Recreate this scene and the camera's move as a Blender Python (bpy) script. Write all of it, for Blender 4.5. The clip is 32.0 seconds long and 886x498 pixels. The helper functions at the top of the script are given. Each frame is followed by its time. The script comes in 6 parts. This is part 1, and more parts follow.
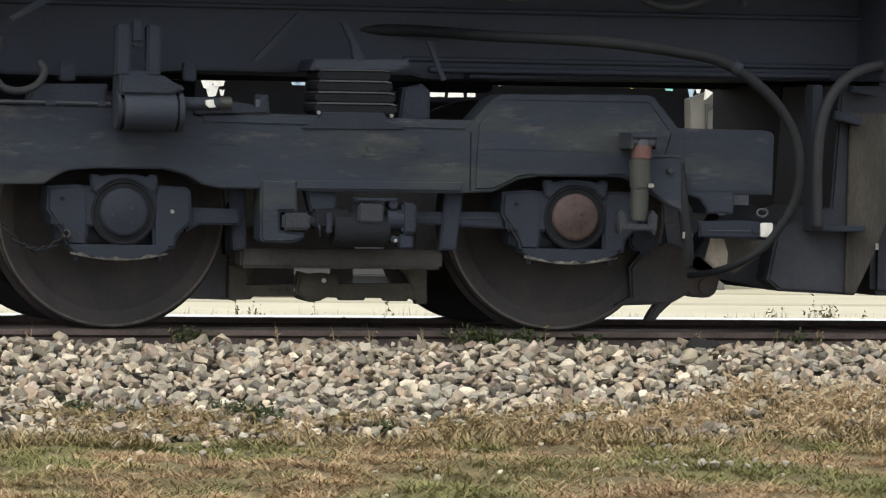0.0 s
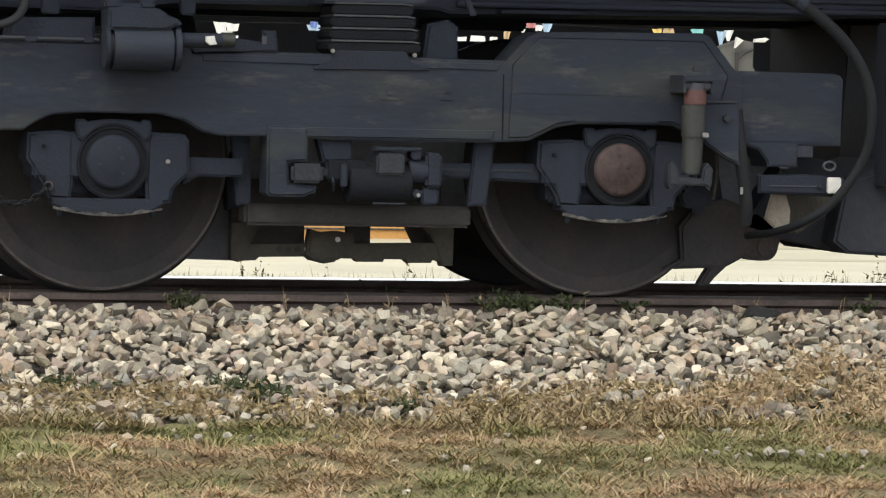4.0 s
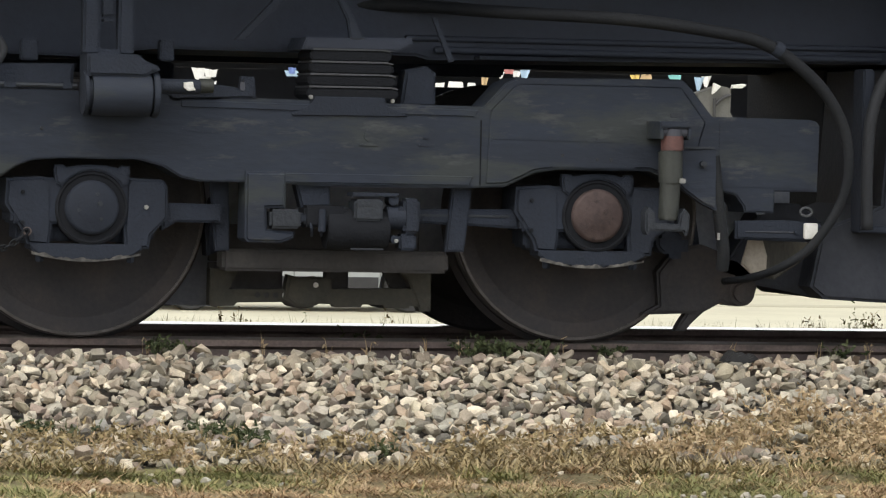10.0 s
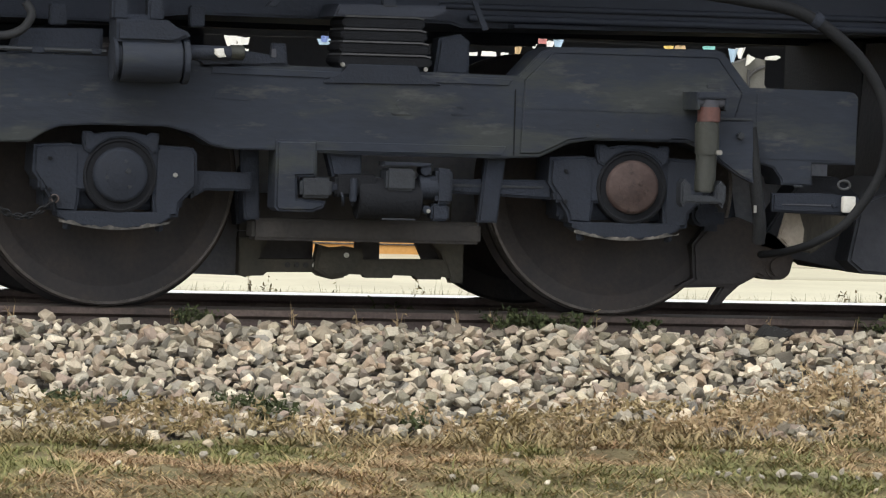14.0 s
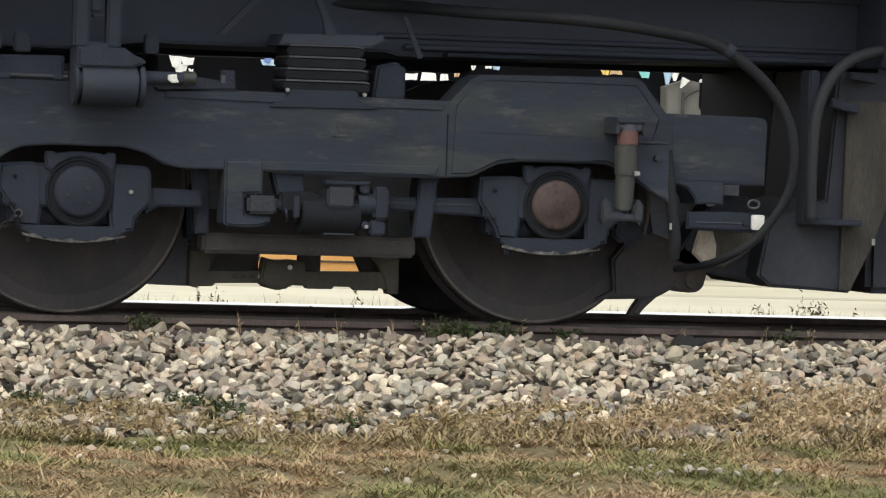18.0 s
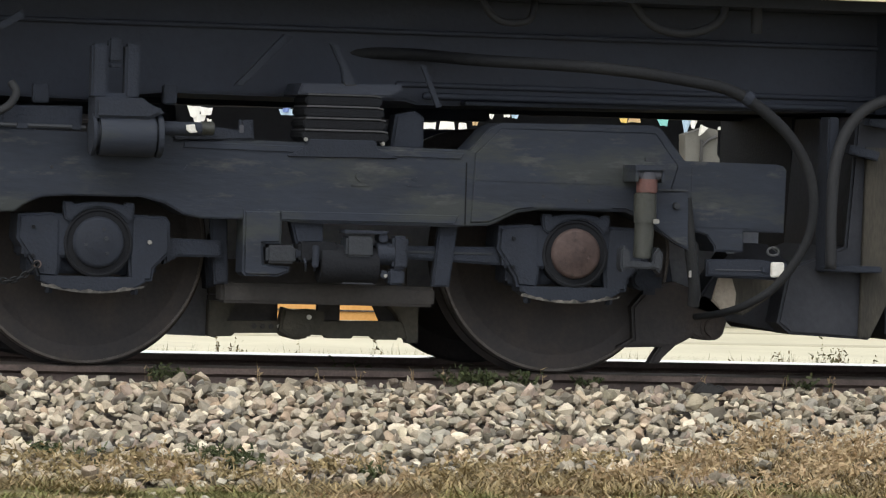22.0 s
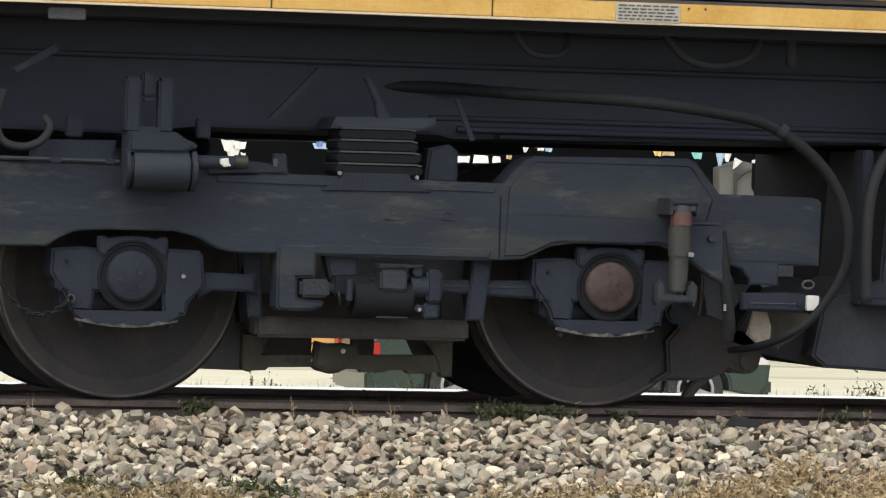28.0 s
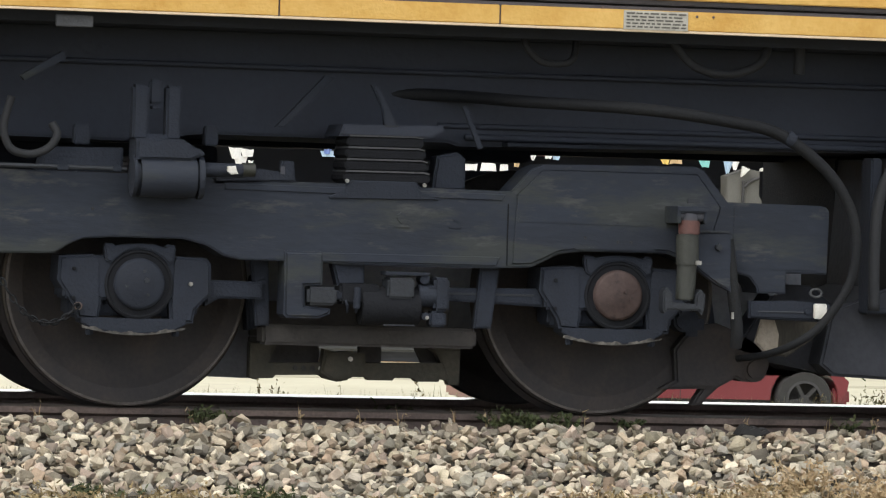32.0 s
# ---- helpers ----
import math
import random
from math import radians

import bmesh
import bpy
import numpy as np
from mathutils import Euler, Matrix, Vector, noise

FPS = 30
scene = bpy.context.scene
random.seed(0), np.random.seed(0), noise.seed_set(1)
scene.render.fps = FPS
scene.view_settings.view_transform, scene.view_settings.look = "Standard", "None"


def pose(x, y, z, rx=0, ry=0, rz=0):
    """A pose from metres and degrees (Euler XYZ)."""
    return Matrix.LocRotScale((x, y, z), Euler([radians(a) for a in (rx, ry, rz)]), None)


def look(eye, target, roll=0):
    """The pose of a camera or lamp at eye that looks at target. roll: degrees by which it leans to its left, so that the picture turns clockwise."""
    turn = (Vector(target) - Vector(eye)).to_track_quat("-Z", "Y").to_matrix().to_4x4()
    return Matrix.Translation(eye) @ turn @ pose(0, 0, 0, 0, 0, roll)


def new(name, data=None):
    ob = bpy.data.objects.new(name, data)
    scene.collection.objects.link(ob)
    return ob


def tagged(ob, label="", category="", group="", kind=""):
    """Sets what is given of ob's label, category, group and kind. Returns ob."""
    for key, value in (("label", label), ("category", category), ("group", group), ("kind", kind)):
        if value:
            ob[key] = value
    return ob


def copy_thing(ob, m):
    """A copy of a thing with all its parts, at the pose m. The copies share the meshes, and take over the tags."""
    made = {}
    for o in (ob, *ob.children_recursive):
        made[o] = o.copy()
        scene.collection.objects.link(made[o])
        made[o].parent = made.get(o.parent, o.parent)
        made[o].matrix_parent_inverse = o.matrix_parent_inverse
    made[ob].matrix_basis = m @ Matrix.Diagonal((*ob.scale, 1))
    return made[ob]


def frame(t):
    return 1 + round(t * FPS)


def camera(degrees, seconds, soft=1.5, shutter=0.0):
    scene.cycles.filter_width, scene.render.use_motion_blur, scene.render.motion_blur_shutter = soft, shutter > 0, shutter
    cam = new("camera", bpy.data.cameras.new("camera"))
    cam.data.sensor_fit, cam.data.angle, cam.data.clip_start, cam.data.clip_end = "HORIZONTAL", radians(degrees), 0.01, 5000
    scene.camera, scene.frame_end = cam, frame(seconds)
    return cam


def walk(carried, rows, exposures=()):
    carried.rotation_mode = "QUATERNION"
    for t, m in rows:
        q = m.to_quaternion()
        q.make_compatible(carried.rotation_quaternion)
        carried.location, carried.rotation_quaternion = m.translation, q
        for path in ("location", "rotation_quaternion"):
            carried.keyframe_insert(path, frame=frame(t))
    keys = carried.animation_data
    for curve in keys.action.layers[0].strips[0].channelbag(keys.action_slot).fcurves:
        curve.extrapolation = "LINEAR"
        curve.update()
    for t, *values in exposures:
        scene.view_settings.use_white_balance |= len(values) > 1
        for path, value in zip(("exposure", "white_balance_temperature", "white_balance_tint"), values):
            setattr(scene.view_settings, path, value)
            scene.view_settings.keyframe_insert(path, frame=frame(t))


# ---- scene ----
# ---------------------------------------------------------------- camera
# World: x along the track, y away from the viewer, z up; the railhead is at z = 0.
cam = camera(10.61, 32.0, soft=1.2)
AIM = Vector((0.0, -0.41, 0.6))
STAND = Vector((-4.619, -20.734, 0.882))
# seconds, yaw, pitch, roll, distance ratio
ROWS = [
    (0.0, -13.897, -1.325, 0.875, 1.0582),
    (0.5, -13.916, -1.436, 0.877, 1.0584),
    (1.0, -13.975, -1.649, 0.970, 1.0593),
    (1.2, -13.796, -1.814, 0.915, 1.0044),
    (1.3, -13.700, -1.905, 1.000, 0.9585),
    (1.5, -13.526, -2.070, 1.147, 0.9483),
    (2.0, -13.391, -2.206, 1.275, 0.9429),
    (2.5, -13.522, -2.124, 1.228, 0.9433),
    (3.0, -13.608, -2.069, 1.197, 0.9429),
    (3.5, -13.652, -2.008, 1.102, 0.9425),
    (5.5, -13.939, -1.688, 1.449, 0.9443),
    (6.0, -13.855, -1.638, 1.318, 0.9437),
    (6.5, -13.850, -1.550, 1.359, 0.9442),
    (7.0, -13.852, -1.388, 1.369, 0.9446),
    (7.5, -13.781, -1.347, 1.323, 0.9437),
    (8.0, -13.725, -1.356, 1.291, 0.9441),
    (8.5, -13.714, -1.370, 1.287, 0.9433),
    (9.0, -13.663, -1.413, 1.287, 0.9433),
    (9.5, -13.766, -1.431, 1.225, 0.9433),
    (10.0, -13.951, -1.373, 1.170, 0.9451),
    (10.5, -14.108, -1.327, 1.308, 0.9457),
    (11.0, -14.425, -1.352, 1.335, 0.9468),
    (11.5, -14.555, -1.399, 1.357, 0.9466),
    (12.0, -14.633, -1.389, 1.373, 0.9467),
    (12.5, -14.471, -1.446, 1.472, 0.9463),
    (13.0, -14.154, -1.506, 1.472, 0.9439),
    (13.5, -13.799, -1.625, 1.446, 0.9431),
    (15.5, -13.196, -1.960, 1.982, 0.8842),
    (16.0, -13.428, -1.932, 1.966, 0.8879),
    (16.5, -13.716, -1.864, 1.761, 0.8852),
    (16.8, -13.927, -1.712, 1.833, 0.8832),
    (17.0, -14.092, -1.640, 1.882, 0.9161),
    (17.2, -14.227, -1.570, 1.881, 0.9576),
    (17.5, -14.290, -1.536, 1.911, 0.9926),
    (18.0, -14.283, -1.495, 1.899, 1.0020),
    (18.5, -14.349, -1.458, 1.959, 1.0019),
    (19.0, -14.297, -1.354, 1.906, 1.0013),
    (19.5, -14.207, -1.156, 1.930, 1.0005),
    (20.0, -14.153, -1.074, 1.942, 1.0006),
    (20.5, -14.107, -1.043, 1.845, 1.0005),
    (21.0, -14.121, -1.002, 1.836, 1.0016),
    (21.5, -14.094, -0.928, 1.760, 1.0005),
    (22.0, -14.037, -0.916, 1.617, 1.0008),
    (22.5, -14.112, -0.979, 1.721, 1.0011),
    (23.0, -14.101, -0.927, 1.836, 1.0007),
    (23.5, -14.032, -0.751, 1.815, 1.0000),
    (24.0, -14.099, -0.592, 1.735, 1.0009),
    (24.5, -14.124, -0.481, 1.696, 1.0013),
    (25.0, -13.980, -0.528, 1.510, 1.0002),
    (25.5, -13.886, -0.562, 1.381, 0.9998),
    (26.0, -13.771, -0.603, 1.353, 1.0000),
    (26.5, -13.671, -0.622, 1.439, 0.9995),
    (28.5, -13.613, -0.484, 1.532, 0.9986),
    (29.0, -13.590, -0.452, 1.576, 0.9981),
    (29.5, -13.610, -0.409, 1.713, 0.9978),
    (30.0, -13.657, -0.393, 1.707, 0.9975),
    (30.5, -13.653, -0.374, 1.666, 0.9985),
    (31.0, -13.619, -0.380, 1.643, 0.9981),
    (31.5, -13.599, -0.405, 1.584, 0.9978),
    (32.0, -13.526, -0.430, 1.585, 0.9980),
]


def view(yaw, pitch, roll, ratio):
    eye = AIM + (STAND - AIM) * ratio
    return pose(*eye, 90 + pitch, 0, yaw) @ pose(0, 0, 0, 0, 0, roll)


walk(cam, [(t, view(*r)) for t, *r in ROWS])

# ---------------------------------------------------------------- sky and light
world = bpy.data.worlds.new("overcast_sky")
scene.world = world
world.use_nodes = True
wn = world.node_tree.nodes
sky = wn.new("ShaderNodeTexSky")
sky.sky_type = "NISHITA"
sky.sun_disc = False
sky.sun_elevation = radians(51)
sky.sun_rotation = radians(222)
sky.dust_density = 3.0
grey = wn.new("ShaderNodeHueSaturation")
grey.inputs["Saturation"].default_value = 0.52
world.node_tree.links.new(sky.outputs[0], grey.inputs["Color"])
# an even veil of cloud over the clear sky
cloud = wn.new("ShaderNodeMix")
cloud.data_type = "RGBA"
cloud.inputs["Factor"].default_value = 0.8
cloud.inputs["B"].default_value = (6.5, 6.6, 6.8, 1)
world.node_tree.links.new(grey.outputs[0], cloud.inputs["A"])
world.node_tree.links.new(cloud.outputs["Result"], wn["Background"].inputs["Color"])
wn["Background"].inputs["Strength"].default_value = 0.15
sun = new("sun", bpy.data.lights.new("sun", "SUN"))
sun.data.energy, sun.data.angle, sun.data.color = 1.1, radians(36), (1.0, 0.93, 0.82)
sun.matrix_world = look((-24, -26, 44), (0, 0, 0))
scene.view_settings.exposure = 0.58

# ---------------------------------------------------------------- materials


def mat(name, colours, rough=0.7, metal=0.0, scale=8.0, fine=60.0, bump=0.3, speck=0.35, stretch=None, island=False, thing=False, spots=None, spot_scale=3.0, spot_cut=0.58, scuff=None, gloss=0.5, coat=0.0):
    """Colours run over a coarse and a fine noise (or over pieces); spots is a second layer of stain in patches."""
    m = bpy.data.materials.new(name)
    m.use_nodes = True
    nt = m.node_tree
    n, l = nt.nodes, nt.links
    bsdf = n["Principled BSDF"]
    co = n.new("ShaderNodeTexCoord")
    big = n.new("ShaderNodeTexNoise")
    big.inputs["Scale"].default_value, big.inputs["Detail"].default_value = scale, 6
    small = n.new("ShaderNodeTexNoise")
    small.inputs["Scale"].default_value, small.inputs["Detail"].default_value = fine, 8
    where = co.outputs["Object"]
    if stretch:
        mp = n.new("ShaderNodeMapping")
        mp.inputs["Scale"].default_value = stretch
        l.new(where, mp.inputs["Vector"])
        where = mp.outputs["Vector"]
    for t in (big, small):
        l.new(where, t.inputs["Vector"])
    mix = n.new("ShaderNodeMix")
    mix.inputs["Factor"].default_value = speck
    l.new(big.outputs["Fac"], mix.inputs["A"])
    l.new(small.outputs["Fac"], mix.inputs["B"])
    fac = mix.outputs["Result"]
    ramp = n.new("ShaderNodeValToRGB")
    lo, hi = (0.0, 1.0) if (island or thing) else (0.34, 0.66)
    while len(ramp.color_ramp.elements) < len(colours):
        ramp.color_ramp.elements.new(0.5)
    for i, c in enumerate(colours):
        e = ramp.color_ramp.elements[i]
        e.position = lo + (hi - lo) * i / max(1, len(colours) - 1)
        e.color = (*c, 1)
    if island or thing:
        rnd = n.new("ShaderNodeNewGeometry") if island else n.new("ShaderNodeObjectInfo")
        l.new(rnd.outputs["Random Per Island" if island else "Random"], ramp.inputs["Fac"])
        mul = n.new("ShaderNodeMix")
        mul.data_type, mul.blend_type = "RGBA", "MULTIPLY"
        mul.inputs["Factor"].default_value = 0.6
        r2 = n.new("ShaderNodeValToRGB")
        r2.color_ramp.elements[0].position, r2.color_ramp.elements[0].color = 0.3, (0.34, 0.32, 0.29, 1)
        r2.color_ramp.elements[1].position, r2.color_ramp.elements[1].color = 0.65, (1.15, 1.12, 1.08, 1)
        l.new(fac, r2.inputs["Fac"])
        l.new(ramp.outputs["Color"], mul.inputs["A"])
        l.new(r2.outputs["Color"], mul.inputs["B"])
        colour = mul.outputs["Result"]
    else:
        l.new(fac, ramp.inputs["Fac"])
        colour = ramp.outputs["Color"]
    for stain, size, cut in ((spots, spot_scale, spot_cut), (scuff, spot_scale * 2.4, 0.57)):
        if not stain:
            continue
        sn = n.new("ShaderNodeTexNoise")
        sn.inputs["Scale"].default_value, sn.inputs["Detail"].default_value, sn.inputs["Roughness"].default_value = size, 9, 0.65
        l.new(where, sn.inputs["Vector"])
        sr = n.new("ShaderNodeValToRGB")
        sr.color_ramp.elements[0].position, sr.color_ramp.elements[0].color = cut, (0, 0, 0, 1)
        sr.color_ramp.elements[1].position, sr.color_ramp.elements[1].color = min(0.98, cut + 0.12), (1, 1, 1, 1)
        l.new(sn.outputs["Fac"], sr.inputs["Fac"])
        sm = n.new("ShaderNodeMix")
        sm.data_type = "RGBA"
        l.new(sr.outputs["Color"], sm.inputs["Factor"])
        l.new(colour, sm.inputs["A"])
        sm.inputs["B"].default_value = (*stain, 1)
        colour = sm.outputs["Result"]
    l.new(colour, bsdf.inputs["Base Color"])
    rr = n.new("ShaderNodeMapRange")
    rr.inputs["To Min"].default_value, rr.inputs["To Max"].default_value = max(0.02, rough - 0.12), min(1, rough + 0.12)
    l.new(fac, rr.inputs["Value"])
    l.new(rr.outputs["Result"], bsdf.inputs["Roughness"])
    bsdf.inputs["Metallic"].default_value = metal
    bsdf.inputs["Specular IOR Level"].default_value = gloss
    bsdf.inputs["Coat Weight"].default_value = coat
    if bump:
        b = n.new("ShaderNodeBump")
        b.inputs["Strength"].default_value, b.inputs["Distance"].default_value = bump, 0.01
        l.new(small.outputs["Fac"], b.inputs["Height"])
        l.new(b.outputs["Normal"], bsdf.inputs["Normal"])
    return m


TRUCK = mat("dusty_black_paint", [(0.0084, 0.0132, 0.0236), (0.0127, 0.0189, 0.0328), (0.0185, 0.0262, 0.043)], 0.74, scale=3.0, fine=26, bump=0.18, spots=(0.027, 0.033, 0.035), spot_scale=3.6, spot_cut=0.50, scuff=(0.050, 0.054, 0.056), stretch=(0.45, 1, 1.7))
CAST = mat("grimy_casting", [(0.0087, 0.0131, 0.0233), (0.0118, 0.0172, 0.0295), (0.017, 0.0236, 0.0389)], 0.82, scale=6, fine=70)
UNDER = mat("underframe_black", [(0.019, 0.0249, 0.0404), (0.024, 0.0309, 0.0486), (0.0295, 0.0373, 0.0564)], 0.75, scale=2.5, fine=30)
# interior tone set far paler than the metal, to lift the deep shade
GAP = mat("shade_lifted_interior", [(0.2040, 0.2210, 0.2635), (0.2720, 0.2890, 0.3315), (0.3400, 0.3570, 0.3995)], 0.9, scale=4, fine=40)
TANK = mat("tank_black", [(0.0171, 0.0203, 0.0286), (0.0248, 0.0286, 0.0381), (0.0367, 0.0405, 0.0509)], 0.75, scale=2.5, fine=30, gloss=0.4)
DUSTPLATE = mat("dust_caked_plate", [(0.024, 0.0232, 0.02), (0.04, 0.0376, 0.0312), (0.06, 0.0552, 0.0448)], 0.9, scale=5, fine=40, stretch=(2.5, 1, 0.6))
# near black: shade painted into recesses, and the real tone of rubber layers
RECESS = mat("recess_shade_and_rubber", [(0.009, 0.010, 0.013), (0.014, 0.016, 0.020)], 0.85, scale=9, fine=80, gloss=0.2)
# inner and far castings toned separately for the shade they stand in
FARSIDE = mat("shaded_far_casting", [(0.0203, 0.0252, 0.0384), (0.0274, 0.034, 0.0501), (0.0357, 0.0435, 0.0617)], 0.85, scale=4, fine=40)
# grey raised to lift the shade in slots, eyes and car undersides
GAPGREY = mat("shade_lifted_gap", [(0.05, 0.054, 0.068), (0.07, 0.075, 0.09)], 0.85, scale=4, fine=40)
WHEEL = mat("rusty_wheel", [(0.0272, 0.0272, 0.03), (0.0389, 0.0359, 0.0369), (0.0543, 0.0465, 0.0436)], 0.65, scale=5, fine=50, spots=(0.050, 0.039, 0.035), spot_scale=4, spot_cut=0.62, gloss=0.25)
TREAD = mat("worn_tread", [(0.05, 0.045, 0.042), (0.11, 0.10, 0.095)], 0.4, metal=0.7, scale=8, fine=60)
RUSTCAP = mat("rust_red_cap", [(0.0361, 0.0242, 0.0230), (0.0558, 0.0370, 0.0346), (0.0754, 0.0524, 0.0490)], 0.75, scale=14, fine=70, spots=(0.016, 0.013, 0.013), spot_scale=13, spot_cut=0.55)
GREYCAP = mat("grey_cap", [(0.0116, 0.0152, 0.0216), (0.0194, 0.0247, 0.033)], 0.6, scale=12, fine=60, spots=(0.09, 0.092, 0.09), spot_scale=14, spot_cut=0.66)
REDBAND = mat("faded_red_paint", [(0.08, 0.036, 0.032), (0.12, 0.055, 0.048)], 0.6, scale=20, fine=80)
BRIGHT = mat("worn_bright_metal", [(0.18, 0.18, 0.17), (0.38, 0.38, 0.36)], 0.45, metal=0.5, scale=20, fine=90)
OLIVE = mat("oily_olive_damper", [(0.026, 0.029, 0.026), (0.04, 0.044, 0.038)], 0.55, scale=10, fine=60)
RUBBER = mat("rubber_hose", [(0.0125, 0.0146, 0.0187), (0.0198, 0.0223, 0.027)], 0.75, scale=9, fine=80)
DUSTHOSE = mat("dusty_hose", [(0.0058, 0.0074, 0.0107), (0.009, 0.0106, 0.0134), (0.0152, 0.0167, 0.0185)], 0.8, scale=3, fine=70, gloss=0.35)
TAN = mat("dusty_tan_shield", [(0.21, 0.185, 0.15), (0.34, 0.30, 0.25)], 0.8, scale=12, fine=60, spots=(0.08, 0.065, 0.055), spot_scale=9, spot_cut=0.56)
WHITE_TAG = mat("white_tag", [(0.62, 0.62, 0.58), (0.78, 0.78, 0.74)], 0.6, scale=30, fine=90)
GREYTAG = mat("grey_plate", [(0.045, 0.049, 0.056), (0.072, 0.077, 0.085)], 0.6, scale=20, fine=90)
YELLOW = mat("weathered_yellow_paint", [(0.552, 0.306, 0.059), (0.621, 0.377, 0.092), (0.680, 0.439, 0.130)], 0.5, scale=4, fine=40, spots=(0.40, 0.21, 0.07), spot_scale=7, spot_cut=0.66)
HANGER = mat("dust_caked_hanger", [(0.0465, 0.0459, 0.0384), (0.0682, 0.0651, 0.0527), (0.093, 0.0868, 0.0682)], 0.9, scale=7, fine=50)
DIRT = mat("brown_grime", [(0.0395, 0.0389, 0.0389), (0.0557, 0.0532, 0.0525), (0.0718, 0.0684, 0.0651)], 0.9, scale=6, fine=50)
CHIPPED = mat("chipped_edge", [(0.0280, 0.0280, 0.0288), (0.0560, 0.0544, 0.0512), (0.1600, 0.1520, 0.1360)], 0.7, scale=14, fine=60)
PALE = mat("worn_pale_edge", [(0.62, 0.50, 0.34), (0.75, 0.63, 0.46)], 0.6, scale=12, fine=60)
DECAL = mat("grey_data_plate", [(0.36, 0.35, 0.31), (0.50, 0.49, 0.44)], 0.6, scale=20, fine=90)
INK = mat("dark_lettering", [(0.06, 0.06, 0.055), (0.12, 0.115, 0.10)], 0.7, scale=40, fine=90)
HOOD = mat("dark_hood_paint", [(0.05, 0.045, 0.05), (0.08, 0.07, 0.075)], 0.5, scale=2, fine=30)
RAIL = mat("rust_brown_rail", [(0.0630, 0.0490, 0.0442), (0.1125, 0.0840, 0.0745), (0.1725, 0.1330, 0.1173)], 0.75, scale=5, fine=60)
# one steel in two tones: the second is darkened for the locomotive's shade
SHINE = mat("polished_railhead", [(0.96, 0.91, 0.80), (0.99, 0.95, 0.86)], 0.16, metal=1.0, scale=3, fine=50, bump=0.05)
SHADED = mat("shaded_railhead", [(0.060, 0.050, 0.045), (0.10, 0.085, 0.075)], 0.7, metal=0.3, scale=3, fine=50, bump=0.05)
TIE = mat("creosoted_timber", [(0.042, 0.035, 0.030), (0.098, 0.081, 0.068), (0.154, 0.131, 0.108)], 0.9, scale=6, fine=40)
# greys, with tan, pink, bluish and dark stones among them
STONE_TONES = [(0.5332, 0.4787, 0.3741), (0.1319, 0.1223, 0.0995), (0.7253, 0.6482, 0.5111), (0.2762, 0.2622, 0.2167), (0.4824, 0.3685, 0.2667), (0.3648, 0.3548, 0.3015), (0.8454, 0.7714, 0.6177), (0.1604, 0.15, 0.1274), (0.4129, 0.3286, 0.2699), (0.6519, 0.5905, 0.4434), (0.0957, 0.0881, 0.0749), (0.4727, 0.458, 0.3827), (0.9567, 0.8651, 0.6889), (0.2323, 0.1731, 0.1232), (0.5859, 0.528, 0.4165), (0.3255, 0.3174, 0.2863), (0.7534, 0.6346, 0.4712), (0.1754, 0.1665, 0.1373), (0.3763, 0.3499, 0.2528), (0.6371, 0.5269, 0.4414)]
STONE = mat("crushed_limestone", STONE_TONES, 0.9, scale=22, fine=140, bump=0.5, island=True)
LOOSE = mat("loose_limestone", STONE_TONES, 0.9, scale=22, fine=140, bump=0.5, thing=True)
CHALK = mat("pale_stone", [(0.27, 0.245, 0.20), (0.40, 0.365, 0.30)], 0.9, scale=20, fine=90)
# bed darkened so the gaps between the stones read as shade
BED = mat("ballast_gap_shade", [(0.026, 0.023, 0.020), (0.042, 0.037, 0.032), (0.066, 0.059, 0.050)], 0.95, scale=12, fine=60, bump=0.8)
SOIL = mat("dry_turf_soil", [(0.0931, 0.0756, 0.0360), (0.1396, 0.1155, 0.0560), (0.1862, 0.1575, 0.0780)], 0.95, scale=3, fine=45, bump=0.8, spots=(0.08, 0.10, 0.035), spot_scale=1.2, spot_cut=0.55)
CONCRETE = mat("sunbleached_concrete", [(0.4440, 0.4176, 0.3061), (0.5032, 0.4762, 0.3516), (0.5476, 0.5201, 0.3907)], 0.9, scale=0.5, fine=9, spots=(0.42, 0.38, 0.30), spot_scale=0.4, spot_cut=0.62, bump=0.1)
STRIP = mat("worn_concrete", [(0.3588, 0.3320, 0.2402), (0.4212, 0.3938, 0.2883)], 0.9, scale=0.6, fine=12, bump=0.1)
ORANGE_WALL = mat("orange_painted_wall", [(0.55, 0.27, 0.06), (0.66, 0.35, 0.10), (0.72, 0.42, 0.16)], 0.7, scale=1.0, fine=20)
DARKWALL = mat("dark_backdrop", [(0.0243, 0.0285, 0.0405), (0.0351, 0.0393, 0.054)], 0.8, scale=1.5, fine=12)
POST = mat("pale_grey_post", [(0.0900, 0.0888, 0.0810), (0.1320, 0.1302, 0.1200)], 0.7, scale=3, fine=40)
LEAF = mat("weed_green", [(0.035, 0.055, 0.02), (0.065, 0.085, 0.03), (0.10, 0.115, 0.05)], 0.75, island=True, bump=0)
VERGE = mat("dusty_weed", [(0.1848, 0.2094, 0.0986), (0.2958, 0.2958, 0.1603), (0.419, 0.3451, 0.2094)], 0.85, island=True, bump=0)
LITTER = mat("brown_dead_litter", [(0.2308, 0.178, 0.0874), (0.3801, 0.2993, 0.1547), (0.1629, 0.1281, 0.0673), (0.543, 0.4417, 0.2419)], 0.9, island=True, bump=0)
